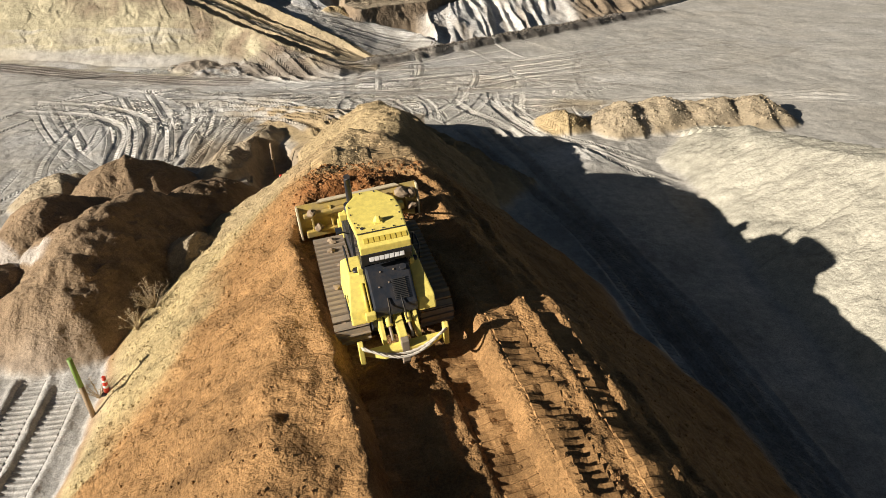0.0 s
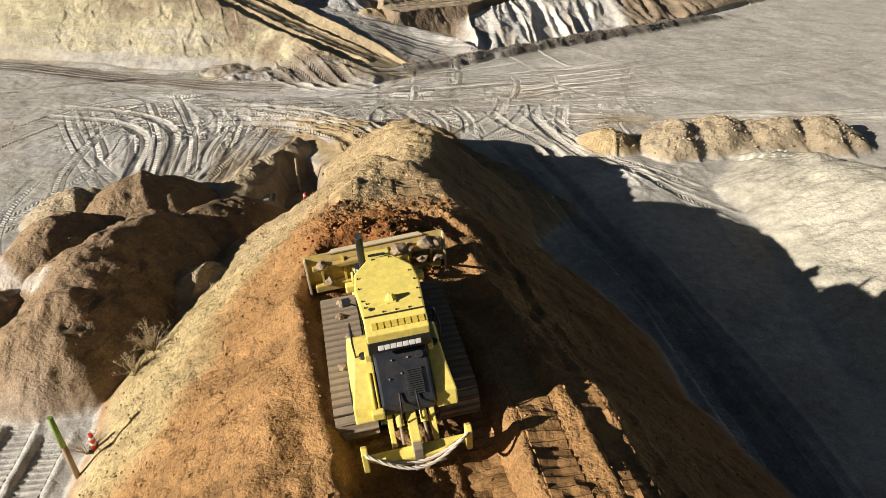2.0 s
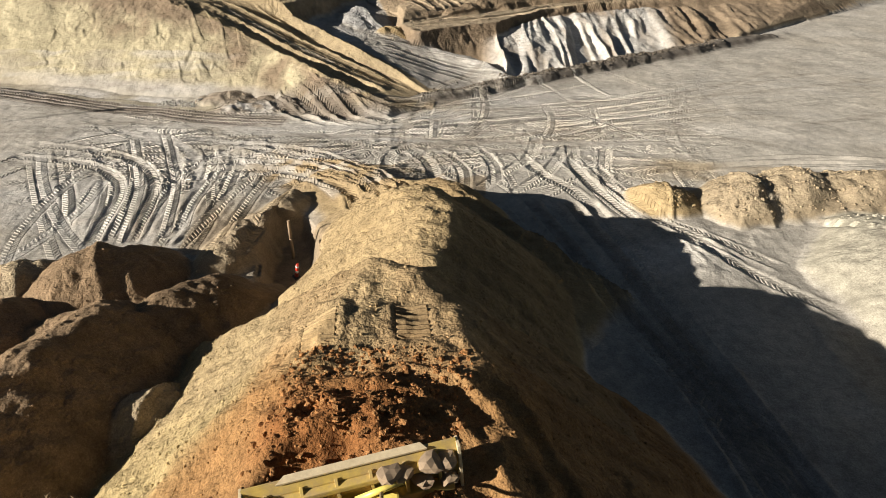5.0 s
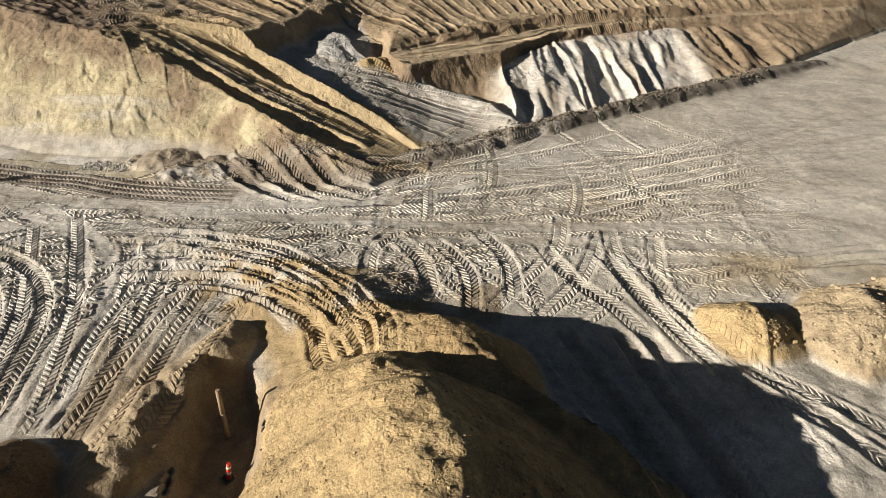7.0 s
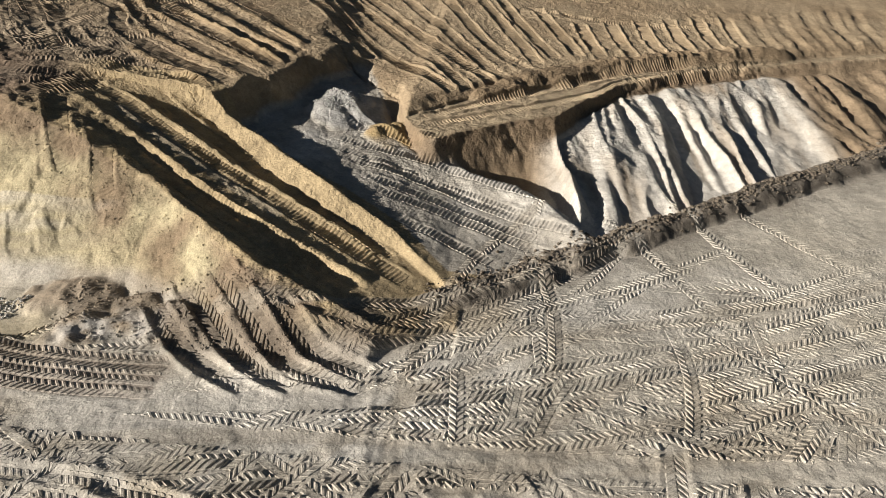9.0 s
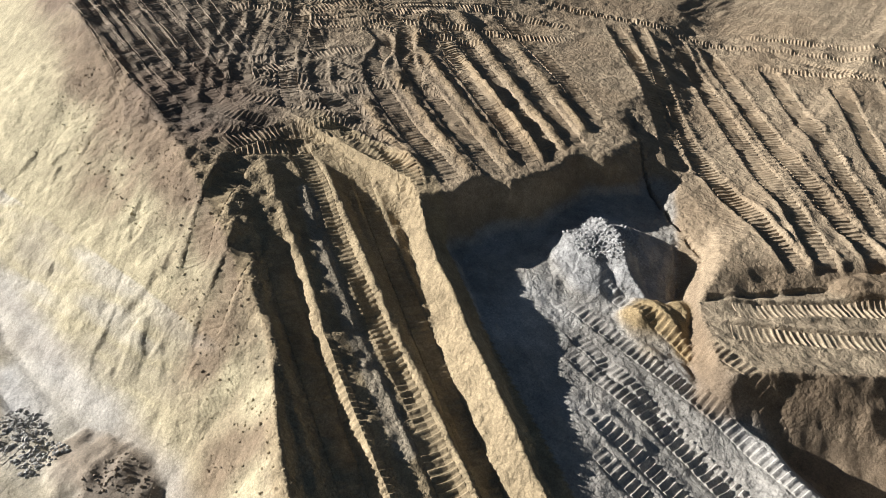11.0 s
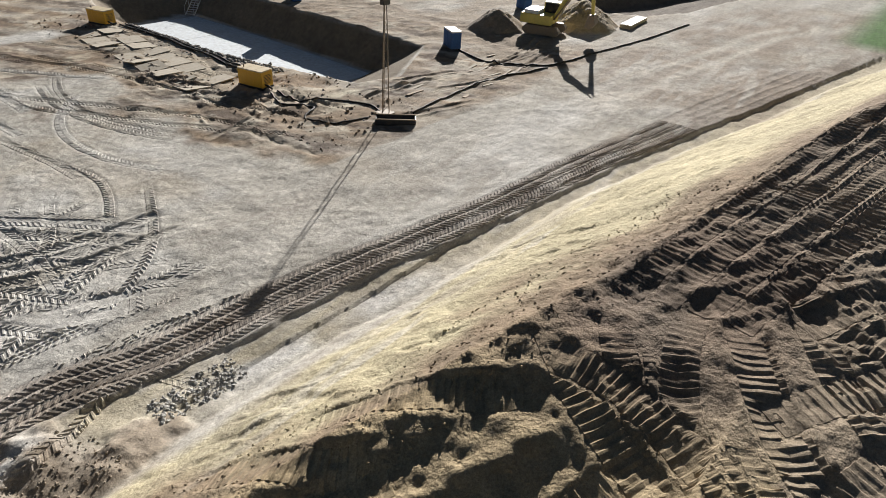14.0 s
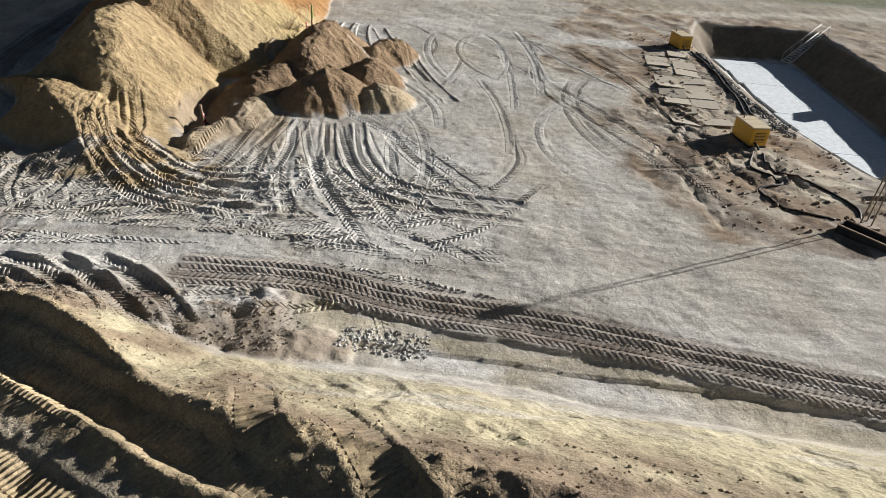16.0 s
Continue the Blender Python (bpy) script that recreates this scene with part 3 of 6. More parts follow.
def rut(pts, width=0.75, depth=0.05, edge=0.03, kind="tyre", colour=None, smooth=True, tread=1.0):
    """A track pressed into the ground, with squeezed-up edges."""
    pts = curve([p[:2] for p in pts], 7) if smooth else [np.array(p[:2], float) for p in pts]
    w = window(pts, width + 0.6)
    x, y = X[w], Y[w]
    d, side, arc = along(pts, x, y)[:3]
    h = width / 2
    n = fbm(x, y, 0.7, 3, len(TRACKS) + 300)
    press = step(h + 0.09, h - 0.05, d) * step(0, 0.8, arc) * step(0, 0.8, arc.max() - arc)
    edge = edge * step(0, 0.8, arc) * step(0, 0.8, arc.max() - arc)
    Z[w] -= depth * press
    Z[w] += edge * (1 + 1.3 * n) * np.exp(-((d - h - 0.13) / 0.13) ** 2)
    if colour is not None:
        paint(0.5 * press, colour, w)
    if tread > 0:
        TRACKS.append((pts, width, kind, tread))


def smooth_strip(pts, width=0.7, colour=None):
    """A strip that a wheel or blade has wiped smooth, over the older prints."""
    pts = curve([p[:2] for p in pts], 7)
    w = window(pts, width + 0.4)
    d = along(pts, X[w], Y[w])[0]
    on = step(width / 2 + 0.08, width / 2 - 0.05, d)
    Z[w] -= 0.015 * on
    if colour is not None:
        paint(0.6 * on, colour, w)
    TRACKS.append((pts, width, "smooth", 0))


def windrow(pts, height=0.3, width=0.35, seed=400, colour=None):
    """A crumbling ridge of earth left beside a blade or a track."""
    pts = curve([p[:2] for p in pts], 6)
    w = window(pts, 4 * width)
    d, side, arc = along(pts, X[w], Y[w])[:3]
    ends = step(0, 1.2, arc) * step(0, 1.2, arc.max() - arc)
    n = fbm(X[w], Y[w], 0.5, 3, seed)
    low = 0.65 + 0.7 * vnoise(arc, 0 * arc, 1.6, seed + 1)
    crest = np.exp(-((d + 0.12 * n) / width) ** 2)
    Z[w] += height * low * ends * crest * (1 + 0.5 * n)
    if colour is not None:
        paint(0.7 * ends * step(0.35, 0.7, crest), colour, w)


def blend_lines(a, b, f):
    return [(p[0] + f * (q[0] - p[0]), p[1] + f * (q[1] - p[1])) for p, q in zip(a, b)]


def pair(pts, gauge, **kw):
    """Both tracks of one machine."""
    c = curve(pts, 4)
    for s in (-1, 1):
        line = []
        for i, p in enumerate(c):
            t = c[min(i + 1, len(c) - 1)] - c[max(i - 1, 0)]
            n = np.array([-t[1], t[0]]) / np.hypot(*t[:2])
            line.append(p[:2] + s * gauge / 2 * n)
        rut(line, smooth=False, **kw)


rnd = random.Random(7)
# older passes, crossing each other
for k in range(48):
    ax, ay = rnd.uniform(-25, -8), rnd.uniform(40, 49)
    an = rnd.choice((0.1, 0.5, 1.3, 1.7, 2.6)) + rnd.uniform(-0.3, 0.3)
    cu = rnd.uniform(-0.07, 0.07)
    rut([(ax + q * math.cos(an + cu * q), ay + q * math.sin(an + cu * q)) for q in (-5, -2.5, 0, 2.5, 5)], 0.62, 0.01, 0.006, colour=(0.52, 0.5, 0.46) if k % 3 == 0 else None, tread=0.95)
for k in range(64):
    ax, ay = rnd.uniform(-8, 30), rnd.uniform(45.5, 57)
    ay += 0.42 * max(0, ax - 2)
    an = rnd.uniform(0.05, 0.75) if k % 5 else rnd.uniform(1.0, 2.4)
    cu = rnd.uniform(-0.03, 0.03)
    rut([(ax + q * math.cos(an + cu * q), ay + q * math.sin(an + cu * q)) for q in (-11, -5.5, 0, 5.5, 11)], 0.6, 0.01, 0.006, colour=(0.5, 0.475, 0.425) if k % 4 == 0 else (0.38, 0.345, 0.29) if k % 4 == 1 else None, tread=0.7)
for k in range(70):
    ax, ay = rnd.uniform(-9, 11), rnd.uniform(42.5, 50)
    an = rnd.choice((0.3, 0.9, 1.5, 2.0, 2.6)) + rnd.uniform(-0.35, 0.35)
    cu = rnd.uniform(-0.05, 0.05)
    rut([(ax + q * math.cos(an + cu * q), ay + q * math.sin(an + cu * q)) for q in (-3.5, -1.7, 0, 1.7, 3.5)], 0.52, 0.01, 0.006, tread=rnd.uniform(0.6, 1.0))
# the haul road, along the foot of the sand and across the open floor
north_line = [(-60, 53.6), (-44, 52.8), (-32, 51.6), (-23.4, 49.2), (-15.8, 48.9), (-8.8, 50.2), (-1.4, 52.4), (7, 56.0), (20.3, 63.5), (38, 76)]
south_line = [(-60, 47.0), (-44, 44.0), (-32, 43.5), (-20.3, 43.8), (-14.5, 45.3), (-8.2, 46.6), (-1.4, 47.6), (5.6, 48.6), (14.0, 50.0), (38, 55)]
for k in range(17):
    f = k / 16
    line = [(px, py + rnd.uniform(-0.25, 0.25)) for px, py in blend_lines(north_line, south_line, f)]
    line = line[2:] if k < 2 else [(-24.5 + rnd.uniform(-1.5, 1.5), line[3][1] + rnd.uniform(-0.2, 0.2))] + line[4:]
    if k > 10 or k % 3:
        line = line[:-2]
    rut(line, 0.7, 0.004, 0.0, tread=1.2 if len(line) < 6 else 1.0)
for k in range(5):
    f = rnd.uniform(0, 0.5)
    g = rnd.uniform(0.5, 1.1)
    line = [(px, blend_lines(north_line, south_line, f + (g - f) * i / 6)[i + 3][1]) for i, (px, py) in enumerate(north_line[3:])]
    if k % 2:
        line = [(px, blend_lines(north_line, south_line, g + (f - g) * i / 6)[i + 3][1]) for i, (px, py) in enumerate(north_line[3:])]
    rut(line[1:], 0.75, 0.004, 0.0, tread=1.15)
for k in range(64):
    ax, ay = rnd.uniform(-24, 9), rnd.uniform(43.5, 51)
    ay += 0.2 * max(0, ax)
    an = rnd.gauss(0.15, 0.38) + (1.2 if k % 6 == 0 else 0)
    cu = rnd.uniform(-0.05, 0.05)
    rut([(ax + q * math.cos(an + cu * q), ay + q * math.sin(an + cu * q)) for q in (-5, -2.5, 0, 2.5, 5)], 0.58, 0.006, 0.003, tread=rnd.uniform(0.7, 1.15))
for line, wide in (([(-20, 47.7), (-12, 47.9), (-4, 48.3), (4, 48.9), (14, 50.2)], 0.8), ([(-30, 49.6), (-22, 48.2), (-13, 49.3), (-6, 50.6)], 0.9), ([(-6, 46.7), (2, 47.3), (10, 47.6), (17, 48.4)], 0.6), ([(0, 45.6), (7, 46.2), (14, 46.4)], 0.5)):
    smooth_strip(line, wide)
# up onto the foot of the spur
for line in ([(-17.9, 53.9), (-16.2, 52.2), (-14.4, 50.9), (-12.0, 49.9)], [(-17.2, 55.0), (-15.0, 53.0), (-12.7, 51.1), (-10.4, 50.2)], [(-15.6, 55.2), (-13.2, 53.0), (-11.0, 51.2), (-8.4, 50.6)], [(-12.6, 53.8), (-10.4, 52.0), (-8.0, 51.2)]):
    rut(line, 0.75, 0.1, 0.09, tread=1.2)
# dark crust along the road's edge
for k in range(4):
    rut([(-82, 61.3 - k), (-63.4, 57.5 - 0.7 * k), (-51, 55.2 - 0.6 * k), (-42.3, 54.0 - 0.5 * k), (-36.8, 53.1 - 0.5 * k), (-32.5, 52.3 - 0.5 * k), (-28.5, 51.7 - 0.5 * k), (-24.7, 51.4 - 0.5 * k), (-21, 50.6 - 0.5 * k), (-15, 50.8 - 0.5 * k)], 0.62, 0.02, 0.015, colour=(0.25, 0.205, 0.165), tread=1.0)
# trucks that turned and backed up to tip their loads
fan_a = [(-19.0, 45.9), (-16.4, 46.0), (-14.0, 45.6), (-11.3, 44.9), (-8.7, 43.0), (-6.7, 40.9), (-5.3, 38.8), (-4.7, 36.6)]
fan_b = [(-20.4, 39.4), (-18.0, 40.8), (-15.7, 41.6), (-12.9, 41.9), (-10.6, 40.9), (-8.4, 39.3), (-7.2, 37.6), (-6.2, 35.6)]
for k in range(19):
    line = blend_lines(fan_a, fan_b, k / 18 + rnd.uniform(-0.07, 0.07))
    line = [(px + rnd.uniform(-0.2, 0.2), py + rnd.uniform(-0.2, 0.2)) for px, py in line]
    rut(line[:8 - (k * 5) % 3], rnd.uniform(0.55, 0.72), 0.03 if k % 3 else 0.06, 0.025 if k % 3 else 0.06, tread=1.15)
for x0, y0, x1, y1, bend in ((-13.2, 31.5, -13.5, 41.5, 0.4), (-14.4, 32.5, -15.8, 42.0, -0.5), (-16.0, 33.0, -17.4, 42.5, -0.8), (-17.4, 33.5, -19.4, 42.0, -0.9), (-18.6, 33.5, -21.4, 41.0, -1.0), (-12.0, 32.5, -11.4, 41.0, 0.6), (-19.8, 34.0, -23.5, 41.5, -1.2), (-15.2, 33.0, -14.6, 41.0, 0.3), (-21.0, 33.5, -25.5, 40.5, -1.0)):
    rut([(x0, y0), ((x0 + x1) / 2 - bend * 0.3, (y0 + y1) / 2), (x1, y1), (x1 + 2.2 * bend, y1 + 3.0)], 0.7, 0.03, 0.016)
for line in ([(-22.4, 45.2), (-23.7, 45.1), (-27.5, 41.5), (-29.5, 37.0), (-29.0, 33.5)], [(-23.4, 47.2), (-25.0, 46.8), (-28.1, 44.2), (-31.0, 38.8)], [(-22.0, 43.4), (-25.0, 41.2), (-27.0, 37.0)]):
    rut(line, 0.5, 0.02, 0.012)
for line in ([(-16.7, 33.1), (-18.8, 40.8), (-21.6, 45.0), (-26.0, 46.9)], [(-15.4, 33.4), (-17.4, 40.6), (-20.0, 44.6), (-25.0, 47.6)]):
    smooth_strip(line, 0.55, (0.56, 0.54, 0.5))
pair([(-15.2, 46.6), (-17.3, 42.8), (-17.4, 38.0), (-16.5, 34.4)], 1.9, width=0.62, depth=0.02, edge=0.012, colour=(0.54, 0.52, 0.48))
pair([(-23.5, 46.6), (-21.0, 42.5), (-19.0, 38.9), (-17.0, 33.4)], 1.9, width=0.62, depth=0.02, edge=0.012, colour=(0.54, 0.52, 0.48))
pair([(-18.5, 33.2), (-20.4, 39.4), (-24.0, 42.3), (-30.0, 43.0)], 1.8, width=0.6, depth=0.06, edge=0.04)
# east of the ridge's end
for line in ([(-2.2, 40.8), (-2.4, 43.6), (-3.1, 45.2), (-4.6, 47.0)], [(-1.5, 41.5), (0.2, 44.3), (1.6, 46.9), (2.0, 50.0)], [(-6.9, 42.8), (-7.1, 45.6), (-6.0, 48.0)], [(-3.9, 42.3), (-4.8, 45.1), (-6.6, 47.2)], [(0.4, 41.0), (2.5, 44.3), (3.9, 48.4)],
             [(9.0, 34.0), (6.4, 40.2), (5.0, 42.9), (4.3, 45.2), (4.2, 49.0)], [(7.6, 34.0), (5.1, 39.6), (3.7, 42.2), (2.1, 44.2), (0.6, 47.4)], [(10.4, 35.5), (7.2, 40.2), (5.9, 43.4), (6.4, 48.5)], [(-0.4, 42.0), (-0.8, 45.5), (-2.6, 48.5)]):
    rut(line, 0.7, 0.045, 0.03)
for line in ([(3.4, 47.0), (4.2, 45.0), (5.6, 41.2), (7.2, 38.2), (9.6, 36.0), (11.4, 34.4), (14.6, 31.8)], [(4.8, 47.2), (5.4, 45.4), (6.6, 42.0), (8.2, 39.1), (10.6, 37.0), (13.0, 35.2)]):
    rut(line, 0.7, 0.045, 0.035, tread=1.2)
w = window([(8, 43), (18, 48)], 4)
paint(np.clip(np.exp(-((X[w] - 13) / 5.5) ** 4 - ((Y[w] - 45.4) / 1.7) ** 4) * (0.7 + 1.2 * fbm(X[w] * 0.5, Y[w], 1.8, 3, 167)), 0, 0.85), (0.42, 0.345, 0.235), w)
for k in range(5):
    rut([(12.6 - 0.3 * k, 8.0), (11.2 - 0.5 * k, 18.0), (8.6 - 0.4 * k, 27.0), (6.6 - 0.8 * k, 34.0), (4.6 - 1.1 * k, 41.0)], 0.72, 0.07, 0.05, colour=DARK if k % 2 else None)
for k in range(4):
    rut([(7.0 + 1.7 * k, 44.5 + 0.6 * k), (12 + 2.2 * k, 46.5 + 0.4 * k), (20 + 2 * k, 48.5), (34, 48 + 1.5 * k)], 0.7, 0.05, 0.04)
# open floor between the loads and the pit
for k in range(22):
    ax, ay = rnd.uniform(-34, -21), rnd.uniform(10, 38)
    an = rnd.uniform(1.2, 2.4)
    cu = rnd.uniform(-0.05, 0.05)
    rut([(ax + q * math.cos(an + cu * q), ay + q * math.sin(an + cu * q)) for q in (-8, -4, 0, 4, 8)], 0.66, 0.012, 0.008, colour=(0.56, 0.545, 0.51) if k % 2 else None, tread=0.5)
# western yard
for k in range(34):
    ax, ay = rnd.uniform(-46, -38.5), rnd.uniform(6, 40)
    an = rnd.choice((1.9, 2.0, 1.4, 0.3)) + rnd.uniform(-0.2, 0.2)
    if k > 24:
        ax, ay, an = rnd.uniform(-70, -48), rnd.uniform(37, 43), rnd.uniform(-0.3, 0.3)
    rut([(ax + q * math.cos(an), ay + q * math.sin(an)) for q in (-3.5, 0, 3.5)], 0.5, 0.06, 0.06, colour=(0.19, 0.15, 0.11) if k % 2 else (0.46, 0.4, 0.31), tread=0)
for line in ([(-33, 26), (-37, 34), (-41, 40)], [(-31, 20), (-37, 30), (-40, 38)], [(-36, 12), (-41, 24), (-42, 35)], [(-34, 10), (-39, 22), (-40.5, 34)], [(-41, 20), (-40.5, 30), (-43, 37)], [(-38, 8), (-42.5, 20), (-43.5, 27)]):
    rut(line, 0.6, 0.02, 0.014, tread=0.6)
# faint scratches that the grader left along the road
w = window([(-75, 42), (-22, 54)], 4)
scr = fbm((X[w] + 0.15 * Y[w]) * 0.16, Y[w] - 0.1 * X[w], 0.75, 3, 161) * step(-20, -27, X[w]) * step(42.5, 45.5, Y[w] + 0.06 * (X[w] + 30))
Z[w] += 0.035 * scr + 0.02 * fbm(X[w] * 0.4, Y[w], 0.4, 2, 162) * step(-20, -27, X[w])
paint(np.clip(1.2 * scr, 0, 0.5), (0.56, 0.53, 0.48), w)
paint(np.clip(-1.2 * scr, 0, 0.45), (0.37, 0.335, 0.29), w)
# crawler tracks on the plateau, the long ramp and the graded floor
deep = dict(width=0.95, depth=0.07, edge=0.07, kind="crawler")
FURROWS = ([(-33.0, 77.2), (-31.1, 76.2), (-29.4, 73.4), (-25.0, 70.7), (-19.8, 68.2)], [(-31.5, 78.4), (-28.9, 75.6), (-24.3, 72.9), (-18.9, 69.8)], [(-32.0, 80.4), (-27.9, 78.0), (-22.2, 74.4), (-18.4, 71.7)],
           [(-32.0, 82.4), (-28.2, 79.9), (-24.2, 77.1), (-18.1, 73.1)], [(-31.8, 84.6), (-27.5, 81.8), (-23.6, 78.9), (-17.8, 74.6)], [(-30.5, 86.0), (-26.6, 83.6), (-22.6, 81.0), (-18.0, 77.0)])
for line in FURROWS:
    rut(line, 0.9, 0.07, 0.03, "crawler", tread=1.0)
for k, (a, b) in enumerate(zip(FURROWS, FURROWS[1:])):
    m = [((p[0] + q[0]) / 2, (p[1] + q[1]) / 2) for p, q in zip(a[-4:], b[-4:])]
    windrow(m[0 if k % 2 else 1:], 0.17, 0.3, 430 + 3 * k, (0.36, 0.27, 0.165))
windrow([(-28.0, 71.2), (-25.2, 69.6), (-22.6, 68.4), (-20.4, 67.3)], 0.18, 0.3, 460, (0.36, 0.27, 0.165))
trench = [(-24.2, 62.4), (-22.4, 61.3), (-20.2, 60.1), (-16.4, 58.2), (-13.4, 56.7), (-11.6, 55.8), (-9.4, 54.8)]
w = window(trench, 3)
d, side, arc = along(trench, X[w], Y[w])[:3]
Z[w] -= 0.3 * step(0.8, 0.4, d + 0.1 * fbm(X[w], Y[w], 0.8, 3, 158)) * step(0, 3.0, arc) * step(0, 2.0, arc.max() - arc)
windrow([(-27.2, 64.5), (-23.2, 62.5), (-18.5, 60.0), (-14.9, 58.3), (-12.2, 57.1), (-9.0, 55.6)], 0.16, 0.22, 410)
windrow([(-25.8, 66.4), (-22.0, 64.4), (-17.6, 62.1), (-14.2, 60.4), (-11.3, 59.0), (-8.9, 57.7)], 0.2, 0.26, 420)
rut([(-27.6, 66.4), (-24.7, 65.2), (-21.4, 63.3), (-17.2, 61.2), (-13.6, 59.5), (-10.8, 58.1), (-7.6, 56.4)], 0.85, 0.05, 0.03, "crawler", tread=1.1)
rut([(-24.0, 66.9), (-19.2, 64.0), (-15.8, 62.0), (-12.9, 60.3), (-9.8, 58.5), (-8.6, 57.7)], 0.7, 0.07, 0.03, "crawler", tread=1.1)
rut([(-19.4, 60.3), (-15.7, 58.5), (-13.1, 57.3), (-10.6, 56.1)], 0.7, 0.05, 0.02, "crawler", tread=1.0)
# two damp pits where the machine turned on the spot, shade painted in too
for hx, hy, hr, hd in ((-31.6, 63.9, 1.1, 0.3), (-29.1, 65.9, 0.7, 0.2), (-30.6, 64.9, 0.6, 0.15)):
    w = window([(hx, hy)], 4)
    r = np.hypot(X[w] - hx, Y[w] - hy) + 0.4 * fbm(X[w], Y[w], 0.9, 3, 480)
    Z[w] -= 0.7 * hd * np.exp(-(r / hr) ** 2)
    paint(np.exp(-(r / (1.3 * hr)) ** 4) * 0.6, (0.19, 0.155, 0.12), w)
# slumped blocks with prints where the machine came over the crest
for line in ([(-27.4, 63.6), (-26.4, 62.3), (-25.0, 60.2), (-24.0, 58.9)], [(-24.2, 61.8), (-23.2, 60.8), (-22.2, 58.6), (-21.6, 57.6)]):
    rut(line, 0.95, 0.06, 0.03, "crawler", tread=0.9)
    windrow([(px - 0.7, py - 0.2) for px, py in line], 0.07, 0.3, 470)
smooth_strip([(-24.4, 64.4), (-20.9, 62.35), (-18.2, 60.95), (-14.4, 59.1)], 0.62, (0.40, 0.36, 0.29))
rut(trench[:5], 0.75, 0.03, 0.0, "crawler", tread=0.9)
for k in range(46):
    ax, ay = rnd.uniform(-52, -29), rnd.uniform(66, 90)
    if ay < 64.8 - 0.27 * (ax + 33):
        continue
    an = rnd.choice((-0.3, 0.65, 0.75, 2.3, 2.45, -0.45)) + rnd.uniform(-0.2, 0.2)
    cu = rnd.uniform(-0.05, 0.05)
    if ay + 6 * math.sin(an) < 64.8 - 0.27 * (ax + 6 * math.cos(an) + 33) or ay - 6 * math.sin(an) < 64.8 - 0.27 * (ax - 6 * math.cos(an) + 33):
        continue
    rut([(ax + q * math.cos(an + cu * q), ay + q * math.sin(an + cu * q)) for q in (-6, -3, 0, 3, 6)], 0.85, 0.025, 0.02, "crawler", tread=1.0)
turns = dict(width=0.9, depth=0.04, edge=0.035, kind="crawler", tread=1.1)
for line in ([(-34.6, 66.2), (-32.7, 68.2), (-30.6, 69.6), (-28.6, 71.1)], [(-33.2, 65.4), (-31.4, 66.7), (-29.0, 68.2), (-27.1, 70.0)], [(-30.2, 63.8), (-28.4, 65.2), (-26.6, 67.2), (-24.6, 68.5), (-22.0, 68.0)], [(-28.6, 67.4), (-27.2, 68.3), (-25.7, 69.0), (-23.6, 69.0)], [(-26.0, 67.7), (-24.7, 67.8), (-22.8, 67.8), (-20.9, 67.3)],
             [(-31.4, 65.0), (-32.2, 65.8), (-35.4, 68.5), (-38.2, 72.2), (-40.5, 76.0)], [(-32.4, 66.9), (-33.1, 67.6), (-36.0, 70.7), (-38.1, 73.3)], [(-46.2, 67.0), (-39.2, 65.0), (-33.9, 63.3)], [(-46.2, 70.7), (-41.5, 73.0), (-36.8, 75.5), (-33.0, 78.6)], [(-46.4, 74.1), (-41.1, 75.8), (-37.5, 77.2), (-34.2, 80.1), (-30.7, 85.5), (-24.8, 88.4)],
             [(-29.3, 71.4), (-31.9, 68.9), (-33.4, 67.6), (-35.5, 69.6), (-39.4, 72.5)], [(-26.3, 70.4), (-29.2, 67.9), (-32.2, 66.2)], [(-24.0, 69.0), (-27, 67), (-30.2, 65.0)], [(-49, 68.3), (-38.4, 65.4), (-33.4, 63.9)], [(-44, 73.5), (-38, 69.0), (-33.0, 65.7)],
             [(-41, 75.5), (-37.1, 72.3), (-32.6, 67.4)], [(-25.1, 67.4), (-22.6, 67.9), (-20.6, 66.6)], [(-47.5, 69.5), (-41, 67.3), (-35, 65.2)], [(-31.4, 84.4), (-34.4, 79.2), (-41.6, 74.5), (-47.5, 71.2)], [(-33.6, 86.2), (-38.3, 78.9), (-47, 73.5)]):
    rut(line, **turns)
for k in range(40):
    ax, ay = rnd.uniform(-46, -26.5), rnd.uniform(64.5, 84)
    if ay < 62.8 - 0.25 * (ax + 33) + (1.8 if ax < -31.5 else 3.4):
        continue
    an = rnd.choice((-0.25, 0.6, 0.75, 2.3, -0.45, 1.2)) + rnd.uniform(-0.25, 0.25)
    cu = rnd.uniform(-0.09, 0.09)
    rut([(ax + q * math.cos(an + cu * q), ay + q * math.sin(an + cu * q)) for q in (-4, -2, 0, 2, 4)], 0.9, 0.025, 0.025, "crawler", tread=0.8)
for k in range(9):
    rut([(-47 + 0.3 * k, 66.6 + 0.95 * k), (-41, 66.0 + 0.8 * k), (-36.0 + 0.3 * k, 64.9 + 0.6 * k)], 0.7, 0.01, 0.008, "crawler", tread=0.9, colour=LOAM)
for k in range(4):
    rut([(-48, 67.4 + 1.15 * k), (-42, 65.9 + 1.1 * k), (-36.5, 64.6 + 1.05 * k), (-31.0, 63.6 + 0.9 * k)], 0.8, 0.025, 0.02, "crawler", tread=1.1)
graded = dict(width=0.6, depth=0.03, edge=0.02, kind="crawler", tread=1.2)
